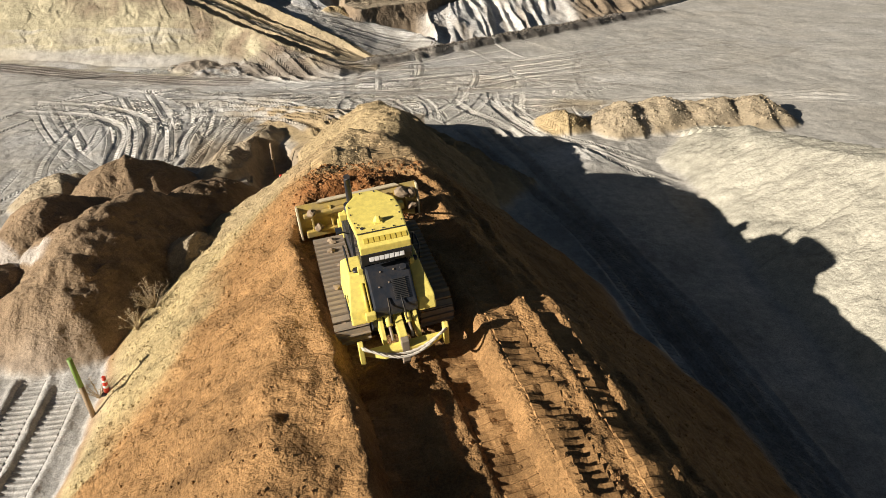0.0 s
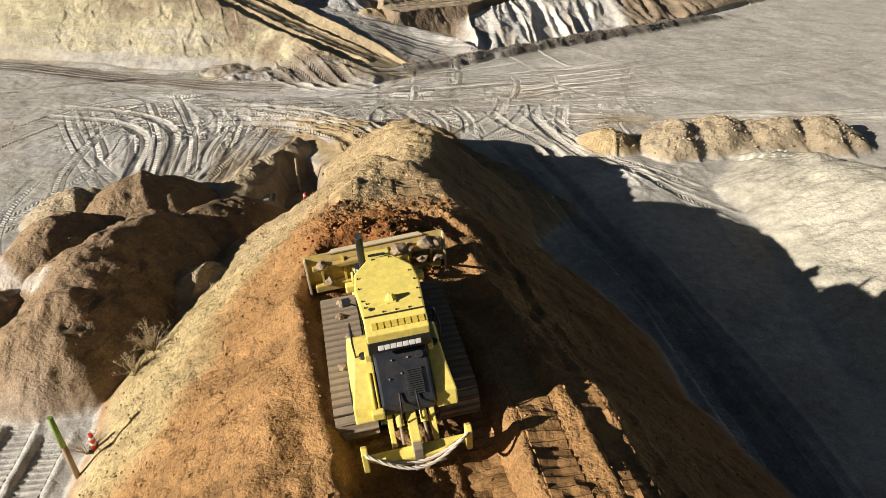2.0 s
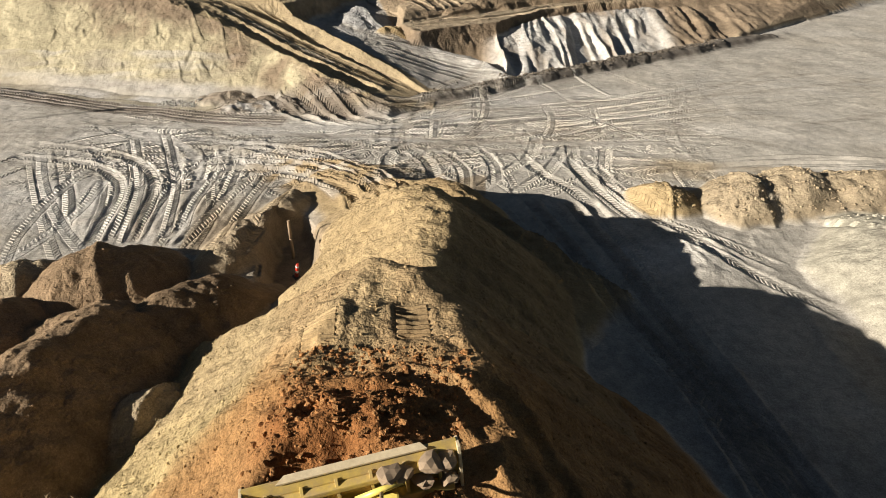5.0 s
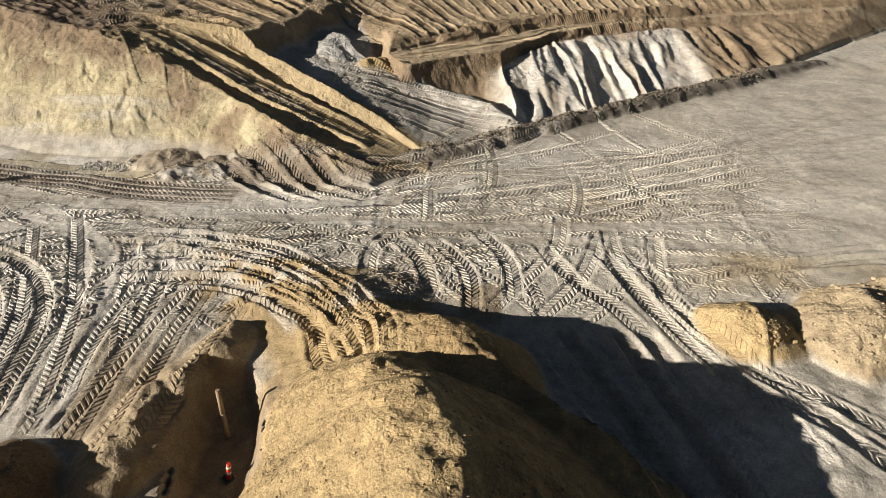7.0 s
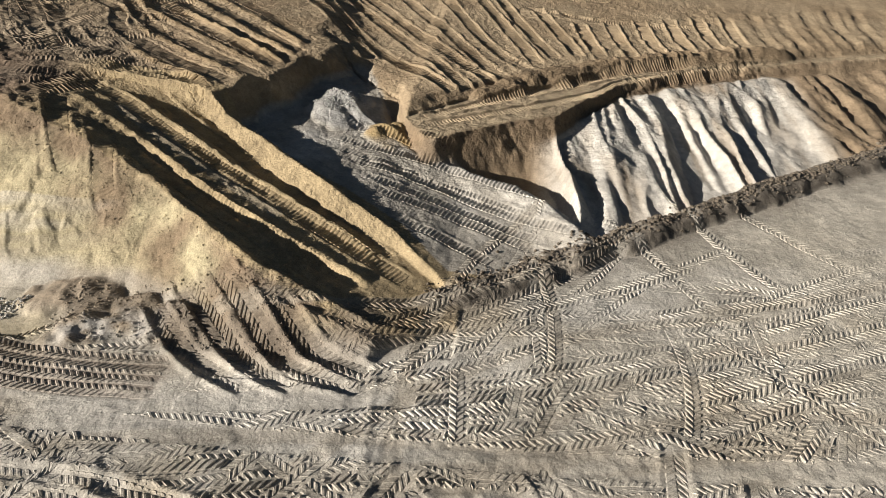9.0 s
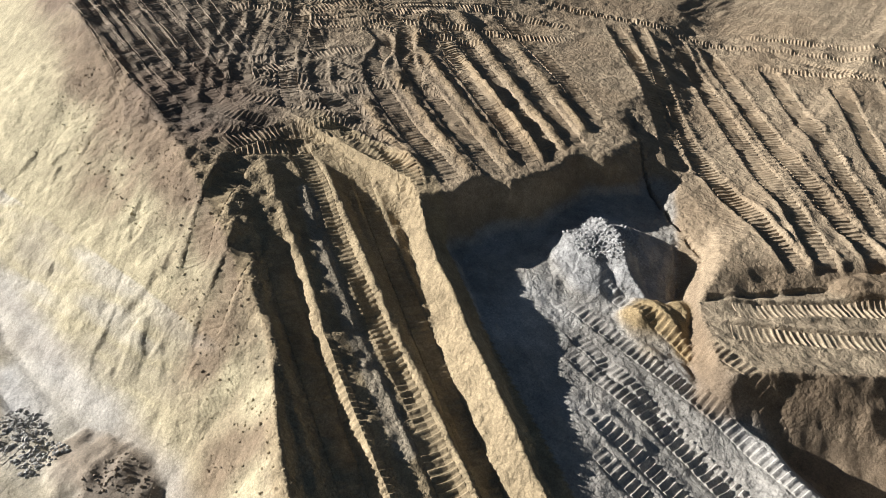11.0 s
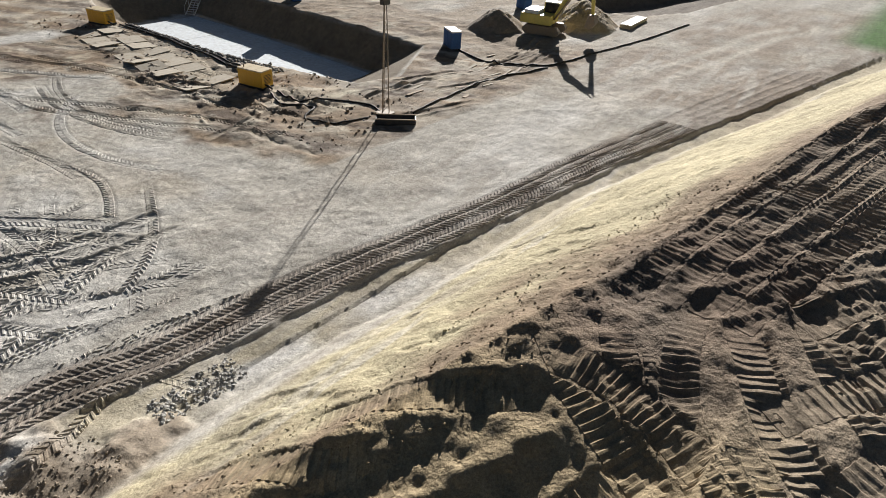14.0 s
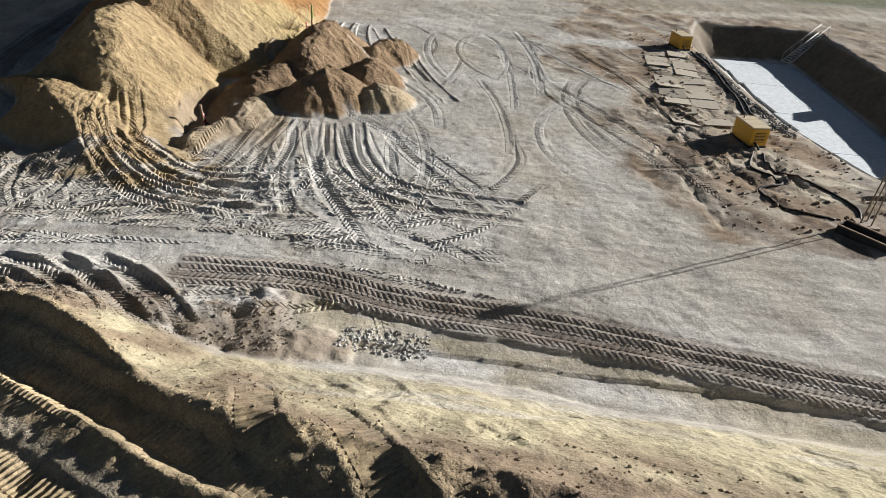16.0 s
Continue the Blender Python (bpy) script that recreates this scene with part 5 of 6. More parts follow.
# ---- the bulldozer ----
def bulldozer(at):
    d = tagged(new("bulldozer"), "yellow crawler bulldozer with dusty tracks on an orange earth ridge", "bulldozer")
    d.matrix_world = at
    # undercarriage: two tracks of separate shoes
    half, rad, cz, count = 1.52, 0.42, 0.47, 46
    length = 4 * half + 2 * math.pi * rad
    for side in (-1, 1):
        x0 = side * 1.08
        bm = prism([(-1.4, 0.3), (1.4, 0.3), (1.5, 0.5), (1.2, 0.66), (-1.2, 0.66), (-1.5, 0.5)], x0 - 0.2, x0 + 0.2, "yz")
        for k in range(7):
            tube([(x0 - 0.3, -1.2 + 0.4 * k, 0.24), (x0 + 0.3, -1.2 + 0.4 * k, 0.24)], 0.12, 10, bm)
        tr = part("track", bm, STEEL, d, "dusty steel crawler track")
        part("sprocket", tube([(x0 - 0.12, -half, cz), (x0 + 0.12, -half, cz)], 0.36, 18), STEEL, tr)
        part("idler", tube([(x0 - 0.15, half, cz), (x0 + 0.15, half, cz)], 0.35, 18), STEEL, tr)
        shoe_bm = box(-0.43, 0.43, -0.088, 0.088, 0, 0.03, 0)
        prism([(-0.088, 0.03), (-0.045, 0.03), (-0.055, 0.085), (-0.078, 0.085)], -0.43, 0.43, "yz", 0, shoe_bm)
        shoe = None
        for k in range(count):
            s = length * k / count
            if s < 2 * half:
                y, z, a = half - s, cz - rad, 180
            elif s < 2 * half + math.pi * rad:
                q = (s - 2 * half) / rad
                y, z, a = -half - rad * math.sin(q), cz - rad * math.cos(q), 180 - math.degrees(q)
            elif s < 4 * half + math.pi * rad:
                y, z, a = -half + (s - 2 * half - math.pi * rad), cz + rad, 0
            else:
                q = (s - 4 * half - math.pi * rad) / rad
                y, z, a = half + rad * math.sin(q), cz + rad * math.cos(q), -math.degrees(q)
            m = pose(x0, y, z, a, 0, 0)
            if shoe is None:
                shoe = part("shoe", shoe_bm, STEEL, tr, at=m)
            else:
                again(shoe, m)
    # main body
    part("chassis", prism([(-2.0, 0.5), (1.9, 0.5), (2.1, 0.8), (2.0, 1.5), (-2.1, 1.45), (-2.2, 0.8)], -0.6, 0.6, "yz"), BLACK, d, "black steel chassis")
    hood = part("hood", prism([(0.1, 1.4), (1.95, 1.4), (2.0, 1.75), (1.62, 2.28), (0.1, 2.5)], -0.33, 0.33, "yz", 0.04), PAINT, d)
    part("air_slot", box(-0.2, 0.2, -0.035, 0.035, 0, 0.03, 0.01), BLACK, hood, at=pose(0, 1.35, 2.335, -8, 0, 0))
    stack = part("exhaust_pipe", tube([(-0.36, 1.12, 1.9), (-0.36, 1.12, 2.25), (-0.36, 1.1, 3.05), (-0.36, 1.04, 3.17)], 0.085, 14), BLACK, d, "black exhaust stack")
    part("muffler", tube([(-0.40, 1.1, 1.75), (-0.40, 1.1, 2.3)], 0.15, 14), BLACK, stack)
    for s in (-1, 1):
        part("engine_door", prism([(0.15, 1.35), (1.85, 1.35), (1.9, 1.7), (1.6, 2.1), (0.15, 2.2)], s * 0.345 - 0.02, s * 0.345 + 0.02, "yz", 0.01), PAINT, d)
        ram = part("lift_cylinder", tube([(s * 0.48, 1.6, 1.75), (s * 0.52, 2.3, 1.25)], 0.07, 12), PAINT, d)
        part("piston_rod", tube([(s * 0.52, 2.3, 1.25), (s * 0.56, 3.1, 0.7)], 0.035, 10), STEEL, ram)
        part("lamp", box(s * 0.72 - 0.1, s * 0.72 + 0.1, -0.28, -0.12, 2.72, 2.9, 0.03), PAINT, d)
    # cab
    roof_line = [(-0.60, -1.47), (0.60, -1.47), (0.66, -0.6), (0.61, -0.12), (0.27, 0.33), (-0.27, 0.33), (-0.61, -0.12), (-0.66, -0.6)]
    roof = part("roof", prism(roof_line, 2.93, 3.06, "xy", 0.04), PAINT, d, "bright yellow cab roof")
    part("vent_housing", prism([(-1.47, 3.05), (-1.47, 2.8), (-1.82, 2.7), (-1.82, 2.9)], -0.6, 0.6, "yz", 0.025), PAINT, roof)
    slot = part("vent_slot", box(-0.05, 0.05, -0.07, 0.07, 0, 0.012, 0.004), AMBER, roof, "dull vent slot", pose(-0.42, -1.66, 2.974, 24, 0, 0))
    for k in range(1, 8):
        again(slot, pose(-0.42 + 0.13 * k, -1.66, 2.974, 24, 0, 0))
    part("beacon_dome", prism([(-0.11, -1.2), (0.09, -1.2), (0.11, -0.98), (-0.09, -0.96)], 3.05, 3.09, "xy", 0.01), PAINT, roof)
    bm = bmesh.new()
    bmesh.ops.create_cone(bm, cap_ends=True, segments=6, radius1=0.12, radius2=0.05, depth=0.16, matrix=pose(0, -1.08, 3.14, 0, 0, 20))
    part("cone", bm, PAINT, roof)
    part("filler_cap", tube([(-0.42, -1.27, 3.05), (-0.42, -1.27, 3.08)], 0.045, 10), BLACK, roof)
    rb = part("bolt", tube([(0, 0, 0), (0, 0, 0.025)], 0.018, 6), BLACK, roof, at=pose(-0.55, -0.3, 3.06))
    for bx, by in ((-0.57, -0.62), (-0.55, -1.0), (-0.48, -1.1), (-0.52, -1.2), (0.56, -0.6), (0.56, -0.9), (0.54, -1.2), (-0.2, -1.4), (0.05, -1.4), (0.3, -1.4), (-0.18, 0.25), (0.18, 0.25), (0.5, -0.3)):
        again(rb, pose(bx, by, 3.06))
    part("seam", box(-0.58, 0.58, -1.475, -1.45, 3.055, 3.07, 0), BLACK, roof)
    cab = part("cab_glass", prism([(-0.54, -1.5), (0.54, -1.5), (0.58, -0.6), (0.55, -0.15), (0.24, 0.22), (-0.24, 0.22), (-0.55, -0.15), (-0.58, -0.6)], 1.45, 2.94, "xy", 0.03), GLASS, d, "dark glazed cab")
    for px, py in ((-0.55, -1.5), (0.55, -1.5), (-0.57, -0.18), (0.57, -0.18), (-0.25, 0.24), (0.25, 0.24)):
        part("pillar", box(px - 0.05, px + 0.05, py - 0.05, py + 0.05, 1.4, 2.95, 0.015), BLACK, cab)
    sign = part("sign_panel", prism([(-1.83, 2.72), (-1.83, 2.68), (-1.76, 2.36), (-1.66, 2.36), (-1.66, 2.72)], -0.6, 0.6, "yz", 0.01), BLACK, d, "black panel with a row of white marks")
    mark = part("mark", box(-0.055, 0.055, -0.012, 0.012, -0.085, 0.085, 0.01), LETTER, sign, "white block mark", pose(-0.36, -1.81, 2.58, -12, 0, 0))
    for k in range(1, 7):
        again(mark, pose(-0.36 + 0.12 * k, -1.81, 2.58, -12, 0, 0))
    # rear deck with its grille
    deck = part("rear_deck", prism([(-1.5, 1.2), (-1.5, 2.16), (-1.62, 2.16), (-2.32, 1.46), (-2.36, 1.2)], -0.53, 0.53, "yz", 0.05), BLACK, d, "black sloping rear engine cover")
    slat = part("slat", box(-0.17, 0.17, -0.012, 0.012, 0, 0.03, 0.005), RUBBER, deck, at=pose(0.18, -1.9, 1.9, 45, 0, 0))
    for k in range(1, 12):
        again(slat, pose(0.18, -1.9 - 0.03 * k, 1.9 - 0.03 * k, 45, 0, 0))
    part("round_cap", tube([(0.36, -1.70, 2.06), (0.36, -1.72, 2.10)], 0.085, 16), BLACK, deck)
    for bx, by in ((-0.2, 0.1), (0.12, 0.1), (-0.3, 0.35), (-0.05, 0.3)):
        part("bolt", tube([(bx, -1.62 - by, 2.16 - by), (bx, -1.64 - by, 2.18 - by)], 0.02, 6), STEEL, deck)
    # side tanks over the tracks
    for s in (-1, 1):
        out = 1.08 if s < 0 else 0.98
        line = [(-0.55, 1.0), (-0.55, 1.75), (-0.85, 2.02), (-1.5, 2.0), (-2.2, 1.42), (-2.33, 1.12), (-2.2, 1.0)]
        bm = prism(line, s * 0.55, s * out, "yz", 0.035)
        for v in bm.verts:
            if v.co.z > 1.5 and abs(v.co.x) > 0.8:
                v.co.x -= s * 0.16 * (v.co.z - 1.5) / 0.5
        tank = part("side_tank", bm, PAINT, d)
        louvre = part("louvre", box(-0.012, 0.012, -0.03, 0.03, -0.2, 0.2, 0.005), BLACK, tank, at=pose(s * (out + 0.005), -1.55, 1.25))
        for k in range(1, 4):
            again(louvre, pose(s * (out + 0.005), -1.55 - 0.11 * k, 1.25 - 0.02 * k))
        part("dark_panel", box(s * (out - 0.005) - 0.012, s * (out - 0.005) + 0.012, -2.12, -1.95, 1.06, 1.34, 0.008), BLACK, tank)
        part("tank_cap", tube([(s * 0.72, -1.42, 2.0), (s * 0.72, -1.42, 2.06)], 0.08, 14), BLACK, tank)
        part("hand_rail", tube([(s * 0.86, -0.75, 1.95), (s * 0.88, -0.75, 2.32), (s * 0.88, -1.0, 2.38), (s * 0.88, -1.35, 2.36), (s * 0.86, -1.4, 1.98)], 0.022, 8), BLACK, d, "black tubular hand rail")
        part("bracket", box(s * 0.62 - 0.07, s * 0.62 + 0.07, -1.55, -1.4, 1.95, 2.14, 0.02), PAINT, d)
    part("side_strut", tube([(-0.66, -1.75, 1.86), (-0.66, -2.3, 1.36)], 0.045, 10), AMBER, d)
    part("side_strut", tube([(-0.58, -1.75, 1.86), (-0.58, -2.3, 1.36)], 0.03, 10), AMBER, d)
    part("strut_foot", box(-0.75, -0.5, -2.42, -2.28, 1.22, 1.42, 0.03), PAINT, d)
    part("mirror", prism([(-0.95, -0.2), (-0.78, -0.2), (-0.78, 0.02), (-0.95, 0.02)], 2.3, 2.36, "xy", 0.01), BLACK, d)
    part("mirror_arm", tube([(-0.6, -0.15, 2.2), (-0.86, -0.1, 2.32)], 0.018, 8), BLACK, d)
    # ripper linkage and tow gear at the back
    for s in (-1, 1):
        part("hinge_plate", prism([(-2.0, 0.5), (-2.0, 1.25), (-2.25, 1.25), (-2.75, 0.75), (-2.75, 0.55)], s * 0.42 - 0.05, s * 0.42 + 0.05, "yz", 0.015), PAINT, d)
        ram = part("ripper_cylinder", tube([(s * 0.24, -2.1, 1.3), (s * 0.24, -2.5, 1.0)], 0.075, 12), PAINT, d)
        part("piston_rod", tube([(s * 0.24, -2.5, 1.0), (s * 0.24, -2.8, 0.82)], 0.035, 10), STEEL, ram)
        part("hose", tube([(s * 0.14, -2.05, 1.35), (s * 0.16, -2.2, 1.62), (s * 0.17, -2.42, 1.45), (s * 0.2, -2.5, 1.1)], 0.02, 8), RUBBER, d)
        part("beam_end", prism([(-2.98, 0.45), (-2.98, 1.02), (-2.88, 1.1), (-2.76, 1.02), (-2.76, 0.45)], s * 1.02 - 0.06, s * 1.02 + 0.06, "yz", 0.02), PAINT, d)
    part("ripper_beam", prism([(-1.0, -2.78), (1.0, -2.78), (0.5, -3.05), (-0.5, -3.05)], 0.52, 0.74, "xy", 0.03), PAINT, d)
    part("centre_link", prism([(-2.1, 0.9), (-2.1, 1.15), (-2.85, 0.95), (-2.9, 0.7)], -0.1, 0.1, "yz", 0.02), PAINT, d)
    part("shank", prism([(-2.88, 0.2), (-2.88, 0.95), (-3.06, 0.95), (-3.06, 0.3), (-2.96, 0.12)], -0.09, 0.09, "yz", 0.015), STEEL, d)
    for sag, lift in ((0.34, 0.0), (0.18, -0.06)):
        line = []
        for k in range(25):
            u = k / 24
            line.append((-1.02 + 2.04 * u, -2.95 - sag * math.sin(math.pi * u), 1.0 + lift - 0.28 * math.sin(math.pi * u)))
        bm = bmesh.new()
        for w in (0.0, 2.094, 4.189):
            tube([(p[0], p[1] + 0.022 * math.cos(k * 1.1 + w), p[2] + 0.022 * math.sin(k * 1.1 + w)) for k, p in enumerate(line)], 0.019, 6, bm)
        part("tow_rope", bm, ROPE, d, "pale twisted tow rope")
    # blade, turned a little, with its push frame
    bl = Matrix.Translation((0.12, 3.4, 0)) @ pose(0, 0, 0, 0, 0, 3)
    prof = [(0.16, 0.02), (0.02, 0.3), (-0.03, 0.6), (0.02, 0.92), (0.12, 1.12), (0.06, 1.14), (-0.05, 0.95), (-0.1, 0.6), (-0.05, 0.28), (0.08, 0.02)]
    blade = part("blade", prism(prof, -1.88, 1.88, "yz", 0), BLADE, d, "mud-caked yellow angled blade", bl)
    part("cutting_edge", box(-1.9, 1.9, 0.12, 0.2, -0.04, 0.14, 0.01), STEEL, blade)
    part("top_lip", prism([(-1.3, 0.0), (1.35, 0.0), (1.25, 0.16), (-1.15, 0.16)], 1.12, 1.17, "xy", 0.01), CREAM, blade)
    for s in (-1, 1):
        part("end_plate", prism([(-0.22, 0.05), (0.24, 0.0), (0.26, 0.5), (0.16, 1.1), (-0.1, 1.12), (-0.2, 0.6)], s * 1.9 - 0.03, s * 1.9 + 0.03, "yz", 0.01), CREAM, blade)
    for k in range(6):
        xk = -1.5 + 0.6 * k
        part("rib", prism([(-0.24, 0.12), (-0.04, 0.12), (-0.1, 0.6), (-0.04, 1.02), (-0.16, 0.92), (-0.22, 0.55)], xk - 0.03, xk + 0.03, "yz", 0.008), BLADE, blade)
    part("box_rail", box(-1.75, 1.75, -0.28, -0.08, 0.12, 0.34, 0.03), BLADE, blade)
    part("box_rail", box(-1.75, 1.75, -0.2, -0.04, 0.78, 0.92, 0.03), BLADE, blade)
    for k, (mx, mz, mr) in enumerate(((0.62, 0.98, 0.2), (0.86, 0.9, 0.16), (1.38, 1.0, 0.22), (1.62, 0.92, 0.2), (1.2, 0.55, 0.2), (-1.5, 0.95, 0.13), (-1.35, 0.4, 0.16), (0.2, 0.4, 0.14), (1.66, 0.45, 0.18))):
        part("mud_lump", lump(mr, k + 2.0, 0.75), MUD, blade, "grey dried mud", pose(mx, -0.2, mz))
    for s in (-1, 1):
        part("push_arm", tube([(s * 0.55, 1.2, 0.62), (s * 0.6, 2.5, 0.5), (0.12 + s * 0.35, 3.1, 0.42)], 0.11, 10), PAINT, d)
    part("push_frame", box(-0.65, 0.85, 2.85, 3.12, 0.32, 0.6, 0.04), PAINT, d)
    part("tilt_cylinder", tube([(0.1, 3.1, 0.62), (0.95, 3.15, 0.82)], 0.06, 10), PAINT, d)
    for k, (mx, my, mz, mr) in enumerate(((-1.1, 1.0, 0.97, 0.1), (-0.95, 0.3, 0.97, 0.08), (-1.2, -0.6, 0.97, 0.09), (1.0, 0.9, 0.97, 0.1), (-1.0, 1.5, 0.95, 0.13))):
        part("earth_clod", lump(mr, k + 20.0, 0.5), MUD, d, "dried earth clod", pose(mx, my, mz))
    return d


bulldozer(pose(-1.55, 13.89, 5.66, 3.5, -4.5, 17))


# ---- markers beside the ridge ----
def timber_post(x, y, h, lean_x, lean_y, top, label):
    p = tagged(new("post"), label, "post", "marker posts")
    z = float(ground_at(x, y))
    p.matrix_world = pose(x, y, z - 0.1)
    cut = 0.55
    part("shaft", tube([(0, 0, 0), (lean_x * cut, lean_y * cut, h * cut)], 0.085, 12, ends=0.08), WOOD, p)
    part("painted_top", tube([(lean_x * cut, lean_y * cut, h * cut), (lean_x, lean_y, h)], 0.082, 12, ends=0.075), top, p)
    return p


timber_post(-11.15, 14.1, 2.5, -0.12, 0.1, GREEN, "wooden marker post with green painted top beside the ridge")
timber_post(-10.15, 34.9, 2.1, -0.1, 0.25, WOOD, "weathered grey wooden post standing in a dug hollow")


def warning_marker(x, y, turn):
    z = float(ground_at(x, y))
    m = tagged(new("warning_marker"), "red and white plastic warning marker on sandy ground", "marker", "warning markers")
    m.matrix_world = pose(x, y, z - 0.02, 0, 0, turn) @ pose(0, 0, 0, 8, 6, 0)
    part("foot", box(-0.16, 0.16, -0.16, 0.16, 0, 0.07, 0.02), BLACK, m)
    body = part("body", tube([(0, 0, 0.06), (0, 0, 0.55), (0, 0, 0.8)], 0.09, 12, ends=0.06), RED, m)
    part("band", tube([(0, 0, 0.3), (0, 0, 0.42)], 0.083, 12), LETTER, body)
    part("band", tube([(0, 0, 0.58), (0, 0, 0.68)], 0.076, 12), LETTER, body)


warning_marker(-11.0, 14.9, 20)
warning_marker(-9.5, 33.3, 50)


# ---- the western yard ----
def generator(x, y, turn):
    g = tagged(new("generator"), "orange enclosed pump generator with pale lid beside the pit", "generator", "generators by the pit")
    g.matrix_world = pose(x, y, float(ground_at(x, y)) - 0.03, 0, 0, turn) @ Matrix.Diagonal((0.72, 0.70, 0.80, 1))
    part("skid", box(-0.85, 0.85, -1.6, 1.6, 0, 0.18, 0.02), BLACK, g)
    body = part("body", box(-0.8, 0.8, -1.55, 1.55, 0.18, 1.55, 0.05), SAFETY, g)
    for k in range(3):
        part("lid", box(-0.84, 0.84, -1.56 + 1.05 * k, -0.54 + 1.05 * k, 1.55, 1.66, 0.03), CREAM, g, "pale lid panel")
        for s in (-1, 1):
            part("door", box(s * 0.805 - 0.012, s * 0.805 + 0.012, -1.45 + 1.0 * k, -0.55 + 1.0 * k, 0.3, 1.45, 0.01), SAFETY, body)
    slat = part("grille_slat", box(-0.5, 0.5, -0.02, 0.02, -0.02, 0.02, 0.005), BLACK, body, at=pose(0, 1.56, 0.5))
    for k in range(1, 7):
        again(slat, pose(0, 1.56, 0.5 + 0.12 * k))
    part("exhaust", tube([(0.4, -1.0, 1.6), (0.4, -1.0, 1.95)], 0.06, 10), STEEL, g)
    part("outlet", tube([(0.3, 1.5, 0.4), (0.3, 1.95, 0.35), (0.2, 2.3, 0.12)], 0.1, 10), RUBBER, g)
    return g


generator(-44.3, 30.2, 12)
generator(-45.2, 6.4, 14)


def hose(points, r, label):
    pts = [(px, py, float(ground_at(px, py)) + r * 0.9) for px, py in (tuple(q[:2]) for q in curve(points, 10))]
    me_bm = tube(pts, r, 8)
    me = bpy.data.meshes.new("hose")
    me_bm.to_mesh(me)
    me_bm.free()
    me.materials.append(RUBBER)
    return tagged(new("hose", me), label, "hose", "hoses on the yard")


hose([(-46.0, 8.0), (-46.4, 14.6), (-46.2, 22.0), (-45.3, 28.6)], 0.085, "black rubber hose lying along the pit edge")
hose([(-46.5, 8.0), (-46.8, 15.0), (-46.6, 22.4), (-45.8, 28.8)], 0.07, "black rubber hose lying along the pit edge")
hose([(-44.0, 32.2), (-43.2, 34.6), (-44.4, 36.2), (-42.8, 37.2), (-43.4, 39.2), (-45.6, 40.2)], 0.07, "black rubber hose looping across churned sand")
hose([(-44.6, 32.2), (-44.6, 34.2), (-46.6, 36.4), (-47.4, 38.6), (-47.0, 40.0)], 0.06, "black rubber hose looping across churned sand")
hose([(-64.0, 33.4), (-62.8, 36.2), (-62.9, 38.8), (-65.8, 42.1), (-72.9, 43.3), (-82.0, 44.4), (-92.0, 45.1)], 0.08, "long black hose across the grey yard")
hose([(-48.5, 41.6), (-55.0, 41.0), (-60.0, 41.2), (-65.0, 42.5)], 0.07, "long black hose across the grey yard")


def light_mast(x, y):
    m = tagged(new("light_mast"), "tall lattice light mast with lamp head beside the pit", "light mast")
    m.matrix_world = pose(x, y, float(ground_at(x, y)))
    for k in range(3):
        a = 2.094 * k
        part("leg", tube([(0.28 * math.cos(a), 0.28 * math.sin(a), 0), (0.1 * math.cos(a), 0.1 * math.sin(a), 7.0)], 0.035, 6), STEEL, m)
    for k in range(16):
        z0, a, b = 0.2 + 0.42 * k, 2.094 * (k % 3), 2.094 * ((k + 1) % 3)
        r0, r1 = 0.28 - 0.18 * z0 / 7, 0.28 - 0.18 * (z0 + 0.42) / 7
        part("brace", tube([(r0 * math.cos(a), r0 * math.sin(a), z0), (r1 * math.cos(b), r1 * math.sin(b), z0 + 0.42)], 0.016, 6), STEEL, m)
    part("foot", box(-0.5, 0.5, -0.5, 0.5, -0.05, 0.12, 0.02), STEEL, m)
    head = part("lamp_head", box(-0.3, 0.3, -0.18, 0.18, 7.0, 7.5, 0.04), BLACK, m)
    for s in (-1, 1):
        part("lamp", box(s * 0.15 - 0.11, s * 0.15 + 0.11, -0.22, -0.17, 7.1, 7.4, 0.02), GLASS, head)


light_mast(-47.1, 40.3)


def skip(x, y, turn):
    s = tagged(new("steel_trough"), "long dark open steel trough with pale rim on sand", "trough")
    s.matrix_world = pose(x, y, float(ground_at(x, y)) - 0.02, 0, 0, turn) @ Matrix.Diagonal((0.85, 0.85, 0.8, 1))
    part("base", box(-1.5, 1.5, -0.55, 0.55, 0, 0.08, 0.01), BLACK, s)
    for k in (-1, 1):
        part("side", box(-1.5, 1.5, k * 0.55 - 0.04, k * 0.55 + 0.04, 0.0, 0.55, 0.015), BLACK, s)
        part("rim", box(-1.53, 1.53, k * 0.55 - 0.06, k * 0.55 + 0.06, 0.553, 0.62, 0.015), MUD, s, "pale dusty rim")
        part("end", box(k * 1.5 - 0.04, k * 1.5 + 0.04, -0.5, 0.5, 0.0, 0.5, 0.015), BLACK, s)


skip(-46.4, 41.9, 132)


